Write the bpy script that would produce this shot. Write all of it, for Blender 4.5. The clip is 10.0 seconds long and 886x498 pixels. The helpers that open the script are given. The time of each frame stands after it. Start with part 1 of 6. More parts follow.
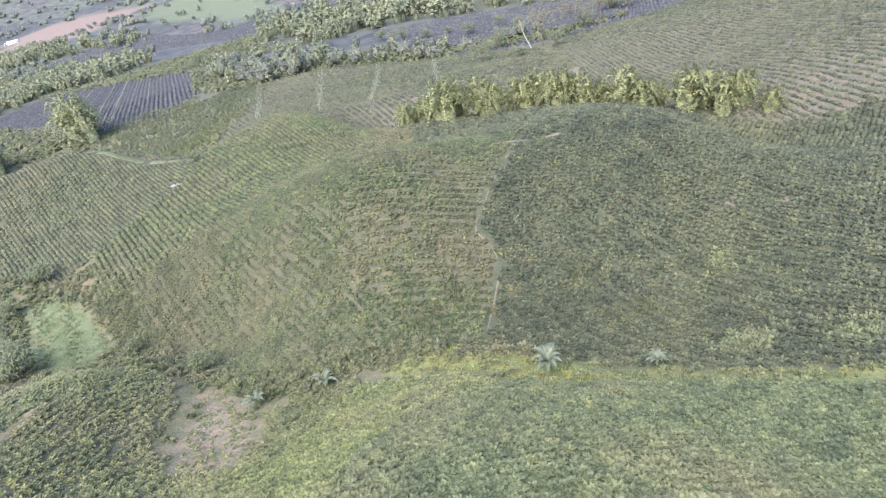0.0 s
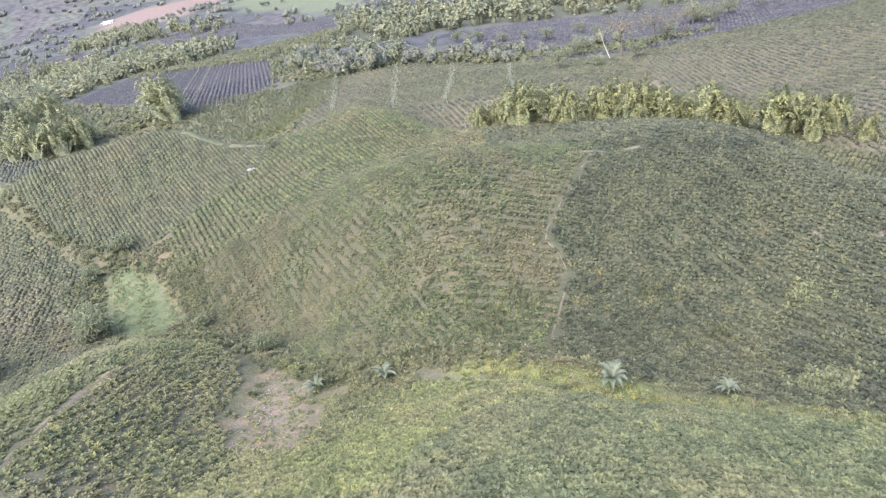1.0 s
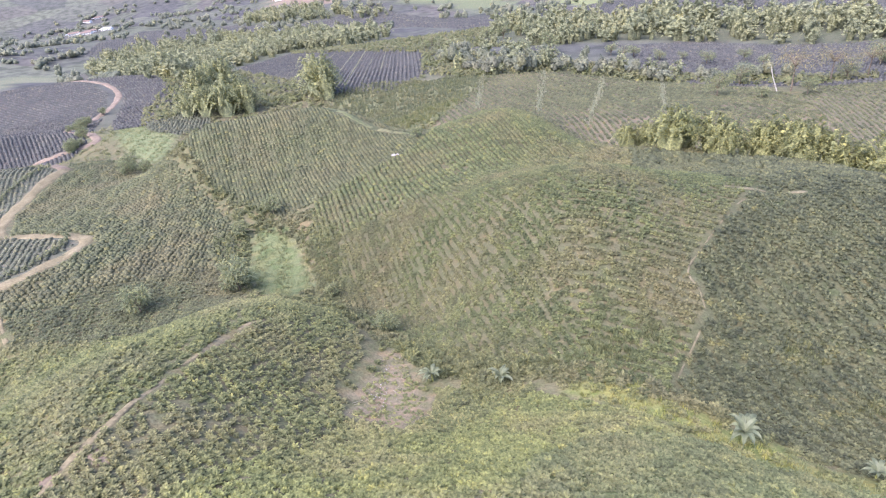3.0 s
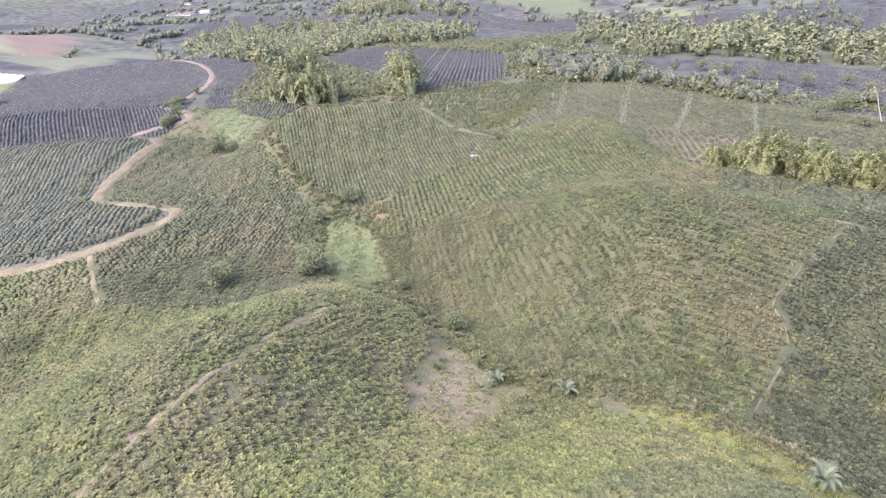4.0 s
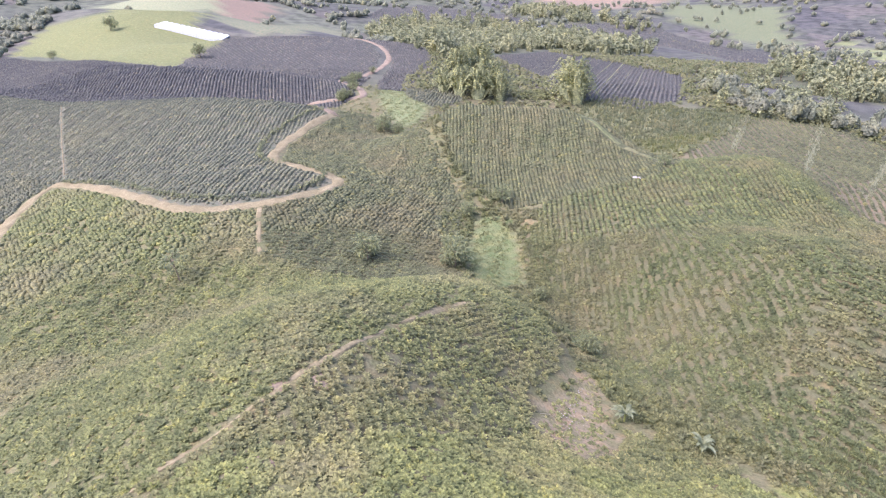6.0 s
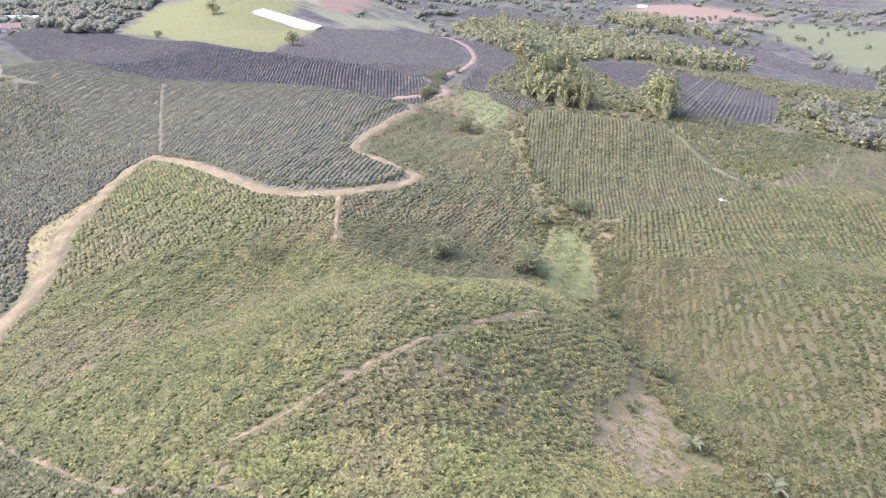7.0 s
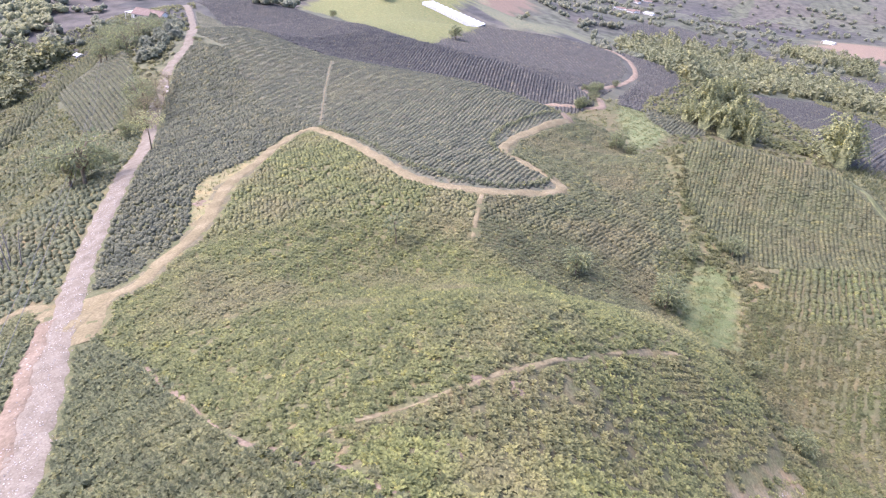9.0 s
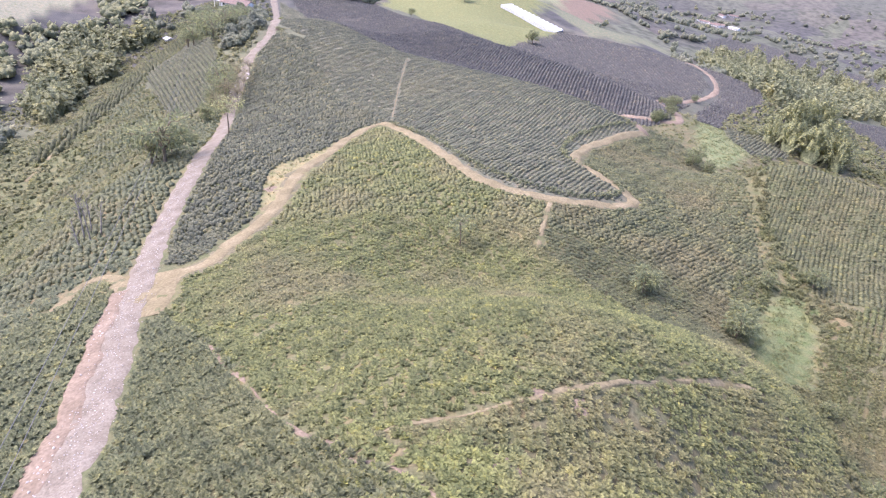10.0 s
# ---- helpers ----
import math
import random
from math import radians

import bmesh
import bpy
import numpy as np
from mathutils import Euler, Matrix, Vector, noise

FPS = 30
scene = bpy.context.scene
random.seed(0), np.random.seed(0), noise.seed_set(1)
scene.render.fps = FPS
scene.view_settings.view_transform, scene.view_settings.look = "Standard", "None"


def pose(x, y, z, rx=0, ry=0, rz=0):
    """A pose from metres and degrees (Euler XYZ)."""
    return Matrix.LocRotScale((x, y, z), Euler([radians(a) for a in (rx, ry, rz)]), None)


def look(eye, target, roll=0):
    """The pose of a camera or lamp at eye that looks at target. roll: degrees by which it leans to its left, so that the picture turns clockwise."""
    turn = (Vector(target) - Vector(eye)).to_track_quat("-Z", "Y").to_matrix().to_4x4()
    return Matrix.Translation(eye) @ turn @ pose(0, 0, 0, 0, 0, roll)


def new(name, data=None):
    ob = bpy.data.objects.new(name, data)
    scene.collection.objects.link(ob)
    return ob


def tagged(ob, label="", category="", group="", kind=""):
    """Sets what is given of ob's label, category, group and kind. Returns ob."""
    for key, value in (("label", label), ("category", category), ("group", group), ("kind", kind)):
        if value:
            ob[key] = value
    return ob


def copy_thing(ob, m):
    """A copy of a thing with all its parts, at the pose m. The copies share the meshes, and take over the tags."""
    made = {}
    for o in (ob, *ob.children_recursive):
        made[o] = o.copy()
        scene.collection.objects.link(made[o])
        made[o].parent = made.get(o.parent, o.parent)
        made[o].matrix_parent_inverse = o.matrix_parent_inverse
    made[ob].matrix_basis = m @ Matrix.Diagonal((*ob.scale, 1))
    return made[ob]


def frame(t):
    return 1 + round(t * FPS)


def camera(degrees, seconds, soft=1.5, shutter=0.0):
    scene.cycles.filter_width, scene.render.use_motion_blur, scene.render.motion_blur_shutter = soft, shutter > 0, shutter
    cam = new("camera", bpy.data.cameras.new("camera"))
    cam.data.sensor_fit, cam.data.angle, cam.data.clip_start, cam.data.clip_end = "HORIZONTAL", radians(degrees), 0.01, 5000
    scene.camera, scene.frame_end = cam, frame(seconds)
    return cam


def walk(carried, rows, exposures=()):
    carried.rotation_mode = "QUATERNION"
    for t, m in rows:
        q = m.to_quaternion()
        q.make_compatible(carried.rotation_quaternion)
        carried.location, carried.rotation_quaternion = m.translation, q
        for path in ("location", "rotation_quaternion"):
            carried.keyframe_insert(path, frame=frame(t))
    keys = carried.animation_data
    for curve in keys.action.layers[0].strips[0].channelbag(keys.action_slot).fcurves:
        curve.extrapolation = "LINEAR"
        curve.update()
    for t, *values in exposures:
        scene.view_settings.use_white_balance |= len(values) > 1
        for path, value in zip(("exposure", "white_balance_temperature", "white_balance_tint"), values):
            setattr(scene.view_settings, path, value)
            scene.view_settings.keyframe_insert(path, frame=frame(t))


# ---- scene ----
cam = camera(71.5, 10.0, soft=1.2)
walk(cam, [
    (0.0, pose(4.33, 0.31, 60.94, 55.25, 10.53, 1.66)),
    (0.5, pose(3.43, 0.34, 61.01, 56.00, 9.83, 5.17)),
    (1.0, pose(2.61, 0.31, 61.09, 56.68, 9.11, 8.78)),
    (1.5, pose(1.90, 0.21, 61.19, 57.30, 8.44, 12.25)),
    (2.0, pose(1.27, 0.03, 61.34, 57.87, 7.77, 15.83)),
    (2.5, pose(0.62, -0.23, 61.56, 58.33, 7.03, 19.24)),
    (4.0, pose(-1.60, -1.53, 62.38, 59.46, 4.32, 30.64)),
    (4.5, pose(-2.29, -1.75, 62.40, 59.75, 3.29, 34.68)),
    (5.0, pose(-3.01, -1.95, 62.38, 59.97, 2.33, 38.51)),
    (5.5, pose(-3.70, -2.14, 62.34, 60.17, 1.37, 42.54)),
    (7.0, pose(-5.21, -3.51, 62.46, 60.26, -1.64, 54.64)),
    (7.5, pose(-5.92, -3.92, 62.33, 60.18, -2.61, 58.36)),
    (8.0, pose(-6.70, -4.31, 62.15, 60.01, -3.55, 62.10)),
    (8.5, pose(-7.50, -4.72, 61.92, 59.81, -4.50, 65.73)),
    (9.0, pose(-8.30, -5.18, 61.64, 59.59, -5.42, 69.37)),
    (9.5, pose(-9.03, -5.63, 61.33, 59.31, -6.30, 72.90)),
    (10.0, pose(-9.74, -6.00, 61.00, 59.00, -7.02, 76.38)),
], [(0.0, 2.05, 5600, 16), (1.0, 2.07, 5720, 20), (2.5, 2.08, 5860, 22), (5.0, 2.06, 5960, 24), (7.5, 2.06, 6030, 26), (10.0, 2.01, 6030, 27)])

# ---- light ----
SUN_AZ, SUN_EL = 200.0, 55.0
world = bpy.data.worlds.new("sky")
scene.world = world
world.use_nodes = True
wn = world.node_tree.nodes
sky = wn.new("ShaderNodeTexSky")
sky.sky_type = "NISHITA"
sky.sun_disc = False
sky.sun_elevation = radians(SUN_EL)
sky.sun_rotation = radians(SUN_AZ)
sky.dust_density = 3.5
sky.air_density = 1.0
world.node_tree.links.new(sky.outputs[0], wn["Background"].inputs[0])
wn["Background"].inputs[1].default_value = 0.15
sun_data = bpy.data.lights.new("sun", "SUN")
sun_data.energy = 1.1
sun_data.angle = radians(36)
sun_data.color = (1.0, 0.95, 0.88)
sun = new("sun", sun_data)
az, el = radians(SUN_AZ), radians(SUN_EL)
sun.matrix_world = look((0, 0, 300), (-math.sin(az) * math.cos(el) * 10, -math.cos(az) * math.cos(el) * 10, 300 - math.sin(el) * 10))

# ---- terrain shape ----
HILLS, RIDGES = [], []


def hill(x, y, height, r):
    HILLS.append((x, y, height, r))


def crest(line, height, r):
    RIDGES.append((line, height, r))


hill(20, 50, -7.0, 14)
hill(-30, 50, -2.6, 14)
hill(-20, 80, 4.3, 14)
hill(-50, 20, 5.3, 14)
hill(0, 10, 3.3, 14)
hill(-30, 0, 4.5, 14)
hill(20, 80, 3.5, 14)
hill(-70, 70, -3.1, 14)
hill(-50, 60, -3.7, 14)
hill(0, 50, -3.5, 14)
hill(-20, 70, 5.7, 14)
hill(0, 20, 5.8, 14)
hill(-60, 30, 3.4, 14)
hill(-40, 80, 1.7, 14)
hill(-20, 0, 2.1, 14)
hill(-30, 40, -4.6, 14)
hill(-20, 10, 2.1, 14)
hill(-50, 30, 2.8, 14)
hill(-60, 120, 3.8, 22)
hill(-120, 45, 4.2, 22)
hill(-150, -30, 4.2, 22)
hill(15, 105, 4.4, 22)
hill(0, 135, -3.8, 22)
hill(60, 45, -2.3, 22)
hill(-135, -45, 4.2, 22)
hill(-60, -80, -9.8, 32)
hill(40, 160, -10.4, 32)
hill(-140, 160, -7.2, 32)
hill(-20, -80, -10.5, 32)
hill(-180, 60, 3.7, 32)
hill(-120, -80, -7.7, 32)
hill(-260, 100, 2.9, 32)
hill(-150, -90, -11.6, 45)
hill(-30, 240, -5.2, 45)
hill(-120, -90, -15.3, 45)
hill(-270, 0, 8.3, 45)
hill(-300, -30, 8.1, 45)
hill(-280, -120, -17.3, 80)
hill(80, 300, -11.6, 80)
hill(-340, -120, -13.0, 80)
hill(-220, -120, -21.1, 80)
hill(-400, -120, -10.5, 80)
hill(20, 360, -8.0, 80)
hill(-460, -200, -14.8, 160)
hill(-340, -200, -20.9, 160)
hill(-580, -200, -7.3, 160)
crest([(-86, 124), (-108, 106)], 13.5, 11)
hill(-38, 126, 7.5, 14)
hill(52, 95, -8.0, 18)
# rounded knolls, hollows and saddles of the slopes
hill(-390, 32, -1.1, 28)
hill(-390, 58, -3.1, 28)
hill(-390, 136, 1.3, 18)
hill(-390, 162, -6.2, 28)
hill(-390, 162, 1.8, 18)
hill(-390, 188, -5.7, 28)
hill(-390, 214, -1.5, 28)
hill(-364, 136, 1.3, 28)
hill(-364, 162, 2.4, 28)
hill(-364, 162, 3.0, 18)
hill(-364, 188, 2.0, 28)
hill(-364, 188, 2.3, 18)
hill(-364, 240, -1.6, 28)
hill(-338, -20, 1.1, 28)
hill(-338, 32, -1.2, 28)
hill(-338, 32, -1.3, 18)
hill(-338, 110, 1.0, 28)
hill(-338, 136, 1.0, 28)
hill(-338, 162, 1.5, 28)
hill(-338, 188, 1.4, 28)
hill(-338, 240, -2.0, 28)
hill(-312, 32, -1.4, 18)
hill(-312, 110, 2.3, 28)
hill(-286, 32, -1.2, 18)
hill(-286, 58, -1.5, 28)
hill(-286, 58, -1.9, 18)
hill(-286, 110, 1.6, 28)
hill(-286, 110, 1.0, 18)
hill(-260, 58, -1.5, 28)
hill(-260, 84, -2.1, 18)
hill(-260, 84, -1.3, 28)
hill(-260, 136, 0.7, 28)
hill(-234, 84, -1.5, 18)
hill(-234, 136, 2.9, 18)
hill(-234, 162, -1.8, 18)
hill(-208, 58, 1.1, 28)
hill(-208, 110, -7.3, 18)
hill(-208, 110, -3.4, 28)
hill(-182, 58, 1.4, 18)
hill(-182, 84, 1.9, 18)
hill(-182, 110, -2.0, 18)
hill(-182, 136, 2.5, 18)
hill(-182, 162, 1.4, 28)
hill(-156, 136, 1.9, 18)
hill(-124, 95, 1.9, 10)
hill(-80, 18, -3.5, 10)
hill(-80, 128, -1.1, 10)
hill(-80, 139, -10.0, 10)
hill(-69, 18, -1.7, 10)
hill(-69, 40, -3.8, 10)
hill(-58, 29, -1.4, 10)
hill(-47, 51, 7.5, 10)
hill(-47, 62, -5.0, 10)
hill(-47, 139, 2.4, 10)
hill(-36, 62, -6.2, 10)
hill(-36, 117, -0.6, 10)
hill(-30, 120, -3.3, 18)
hill(-25, 128, -1.4, 10)
hill(-25, 139, -2.6, 10)
hill(-25, 150, -4.1, 10)
hill(-14, 128, 3.5, 10)
hill(-3, 106, -2.3, 10)
hill(8, 128, 1.1, 10)
hill(10, 100, 2.9, 18)
hill(10, 120, 2.3, 18)
hill(19, 95, 2.5, 10)
hill(19, 117, 2.0, 10)
hill(19, 128, 2.1, 10)
hill(30, 84, 1.8, 10)
hill(30, 95, 3.3, 10)
hill(30, 100, -8.7, 18)
hill(30, 106, 4.4, 10)
hill(30, 117, 2.2, 10)
hill(30, 120, -7.0, 18)
hill(41, 84, 2.0, 10)
hill(41, 117, 3.6, 10)
# crests of the far dark fields, the round hill and the pasture hill
crest([(-340, 22), (-255, 36), (-205, 74), (-178, 93)], 6, 17)
crest([(-470, 30), (-390, 60), (-285, 78), (-230, 112), (-206, 122)], 8.5, 19)
crest([(-490, 140), (-380, 120)], 8, 32)
crest([(-400, 225), (-330, 230)], 14, 42)
crest([(-430, -14), (-320, -16)], 10, 34)
crest([(-620, 170), (-520, 200)], 22, 60)
hill(-838, 322, 24, 62)


def soft(v, lim=620.0, run=420.0):
    a = np.abs(v)
    return np.sign(v) * np.where(a < lim, a, lim + run * (1 - np.exp(-np.maximum(a - lim, 0) / run)))


def ground_z(x, y):
    x, y = np.asarray(x, float), np.asarray(y, float)
    h = 26.72 + 0.0705 * soft(x) - 0.1223 * soft(y)
    for cx, cy, a, r in HILLS:
        h = h + a * np.exp(-((x - cx) ** 2 + (y - cy) ** 2) / (2 * r * r))
    for line, a, r in RIDGES:
        near2 = np.full(x.shape, 1e12)
        for (x0, y0), (x1, y1) in zip(line, line[1:]):
            dx, dy = x1 - x0, y1 - y0
            u = np.clip(((x - x0) * dx + (y - y0) * dy) / (dx * dx + dy * dy), 0, 1)
            near2 = np.minimum(near2, (x - x0 - u * dx) ** 2 + (y - y0 - u * dy) ** 2)
        h = h + a * np.exp(-near2 / (2 * r * r))
    far = np.hypot(x, y)
    roll = np.clip((far - 450) / 500, 0, 1)
    h = h + roll * (9 * np.sin(x / 95 + 1.1) * np.sin(y / 120 + 0.4) + 14 * np.sin(x / 260 - y / 330 + 0.7))
    h = h + 430 * np.clip((far - 1300) / 2200, 0, 1) ** 1.6 * (1 + 0.22 * np.sin(np.arctan2(y, x) * 9) + 0.14 * np.sin(np.arctan2(y, x) * 23 + far / 400) + 0.08 * np.sin(np.arctan2(y, x) * 61 + far / 150))
    near = 1 - np.clip((far - 300) / 200, 0, 1)
    h = h + near * (0.16 * np.sin(x * 0.61 + 0.7 * np.sin(y * 0.37)) * np.sin(y * 0.53 + 1.3) + 0.10 * np.sin(x * 1.3 + y * 0.9))
    return h


def gz(x, y):
    return float(ground_z(x, y))

# ---- plan: roads, paths, fields ----
ROAD = [(-10, -25), (-28, -23.2), (-43.2, -22), (-50.8, -21.7), (-59, -22.1), (-71.7, -23.2), (-83.8, -23.7), (-102.7, -24.7), (-120.3, -23.9),
        (-141.9, -21.9), (-176.1, -20.5), (-213.9, -18.7), (-237.6, -16.9), (-264, -13.6), (-287, -5.9), (-335, -3), (-387, -2.6), (-436, -3.8), (-483, -7.2)]
BRANCH = [(-78, -23), (-85.1, -19.2), (-88.1, -15.1), (-94.9, -12.4), (-102, -8.3), (-113.4, -4.5), (-125.7, -1.5), (-136, 4.2), (-149.9, 10.6), (-161, 17.5),
          (-163, 23), (-145.7, 27.5), (-123, 29.8), (-112.4, 31.8), (-105.6, 37), (-102.2, 45), (-101.8, 54), (-104, 61), (-107.5, 63), (-113, 63), (-119, 61),
          (-127.5, 60.2), (-141.5, 69.8), (-152, 83), (-164, 101)]
BRANCH_FAR = [(-164, 101), (-176, 105), (-192, 110), (-203, 116), (-199, 121), (-192.5, 126), (-191.5, 132), (-198, 137), (-215, 145), (-232, 151), (-246, 161), (-252, 177), (-264, 198), (-278, 214), (-298, 224), (-318, 227), (-350, 238)]
HEDGE_CUT = [(-179, 103), (-181, 117), (-188, 130)]
SIDE_PATH = [(-101.3, 42.5), (-94, 38.3), (-87.2, 34.8)]
FIELD_PATH = [(-46.4, 42.5), (-46.8, 38.5), (-45.5, 31), (-44.2, 26), (-42.8, 20.5), (-41.8, 15.5), (-40.8, 11.8), (-40, 8.2), (-39.8, 4), (-39.5, 1)]
LOW_PATH = [(-63, -12.8), (-57.6, -10.9), (-55, -9.5), (-47.4, -6.6), (-42.5, -4.6), (-39.3, -2.4), (-36.8, -1.4), (-35.6, 0.8), (-33, 2.4), (-29, 5.5)]
HILL_PATH = [(8, 117), (8, 109), (6.3, 86), (3.2, 78), (1.1, 71.8), (-0.4, 67.7), (-1.1, 64.8), (0.5, 63), (1.3, 60), (0.5, 56.5), (-0.2, 53.3), (-0.9, 49)]
CREST_PATH = [(1.9, 84.3), (5.2, 84.2), (9.5, 83.8), (12, 84.2)]
LEFT_TRACK = [(-196, -76), (-211, -75.5), (-235, -76.5), (-258, -78)]
LEFT_PATH = [(-84, -25), (-89, -27.5), (-92.5, -30), (-92, -32.5), (-88, -33.6), (-84, -34.2)]
JUNCTION = [(-88, -20.5), (-82.5, -20.2), (-78, -20), (-73.5, -21)]
CUT = [(-103, -7.4), (-106.2, -8.6), (-118, -8.4), (-129.6, -7), (-134.5, -4), (-138.7, 0.6), (-144, 5.6), (-152.5, 12), (-155, 15.6), (-146, 9.5), (-134, 3.2), (-121.5, -1.8), (-109.5, -5.4)]
SADDLE_PATH = [(-93, 124), (-88, 122), (-80.5, 119), (-75.5, 118), (-70, 118.4), (-65, 120.3), (-61.6, 118.5)]
THIN_PATH = [(-167, 25), (-186, 29.5), (-205, 34), (-238, 43)]

BARE = [(-36, 50.5), (-33, 50.4), (-28.5, 44), (-24.5, 39.6), (-23.8, 35.5), (-26.3, 33), (-31, 34.8), (-32.2, 39), (-33, 44)]
STRIP = [(-77.5, 75.5), (-77, 79.5), (-73, 80.5), (-65.5, 73.5), (-57, 66), (-57, 58.8), (-61, 57), (-71, 65.5)]
GULLY = [(-12, 46.5), (-5.5, 47.8), (0, 46.5), (5, 44), (10, 42.4), (17, 41), (24, 38), (30, 35.6), (42, 31.5), (60, 28), (60, 26), (42, 29), (30, 33.2), (24, 35.8), (17, 38.6), (10, 38.2), (4, 39.2), (-2, 42.4), (-9, 43.9)]
MEADOW = [(-204, 150), (-204, 162), (-186, 150), (-172, 149), (-160, 134), (-150, 119), (-138, 106), (-130, 106), (-142, 116), (-162, 122), (-180, 132), (-192, 142)]
PASTURE = [(-560, 110), (-600, 220), (-500, 215), (-450, 180), (-384, 190), (-360, 160), (-349, 151), (-338, 137), (-322, 120), (-281, 97), (-327, 87), (-424, 86), (-470, 66), (-500, 80)]
FAR_GRASS = [(-560, 1000), (-644, 1150), (-600, 1300), (-420, 1200), (-320, 946), (-232, 809), (-282, 783), (-356, 840), (-455, 868)]
FAR_GRASS_2 = [(-270, 960), (-187, 886), (-95, 721), (-39, 526), (-105, 611), (-190, 800)]
RED_FIELD = [(-960, 1178), (-902, 1251), (-676, 1251), (-558, 891), (-595, 883)]
PALE_LEFT = [(-395, -160), (-423, -150), (-446, -139), (-475, -122), (-600, -150), (-900, -350), (-600, -350)]
RED_FIELD_2 = [(-873, 374), (-834, 471), (-730, 392), (-640, 310)]
PALE_HILL = [(-740, 240), (-790, 180), (-900, 220), (-940, 330), (-860, 420), (-760, 380)]
BELT_A = [(-639, 466), (-714, 598), (-635, 680), (-558, 694), (-475, 685), (-336, 575), (-269, 488), (-275, 429), (-340, 440), (-311, 334), (-265, 240), (-305, 252)]
BELT_D = [(-277, -93), (-310, -112), (-355, -121), (-405, -115), (-422, -97), (-415, -68), (-397, -70), (-383, -88), (-353, -84), (-327, -92)]
BELT_B = [(-879, 1011), (-532, 801), (-443, 799), (-434, 764), (-514, 750), (-643, 746)]
BELT_C = [(-160, 480), (-79, 455), (-43, 476), (27, 425), (120, 405), (230, 385), (230, 345), (80, 354), (51, 352), (12, 366), (-49, 372), (-100, 345), (-140, 365)]
WOOD = [(-161, 343), (-90, 306), (-49, 290), (0, 270), (40, 262), (-20, 258), (-69, 270), (-107, 246)]
BEHIND = [(-84, 140), (-95, 146), (-112, 150), (-135, 190), (-150, 215), (-140, 235), (-115, 236), (-100, 262), (-93, 250), (-88, 215), (-83, 185), (-80, 160)]

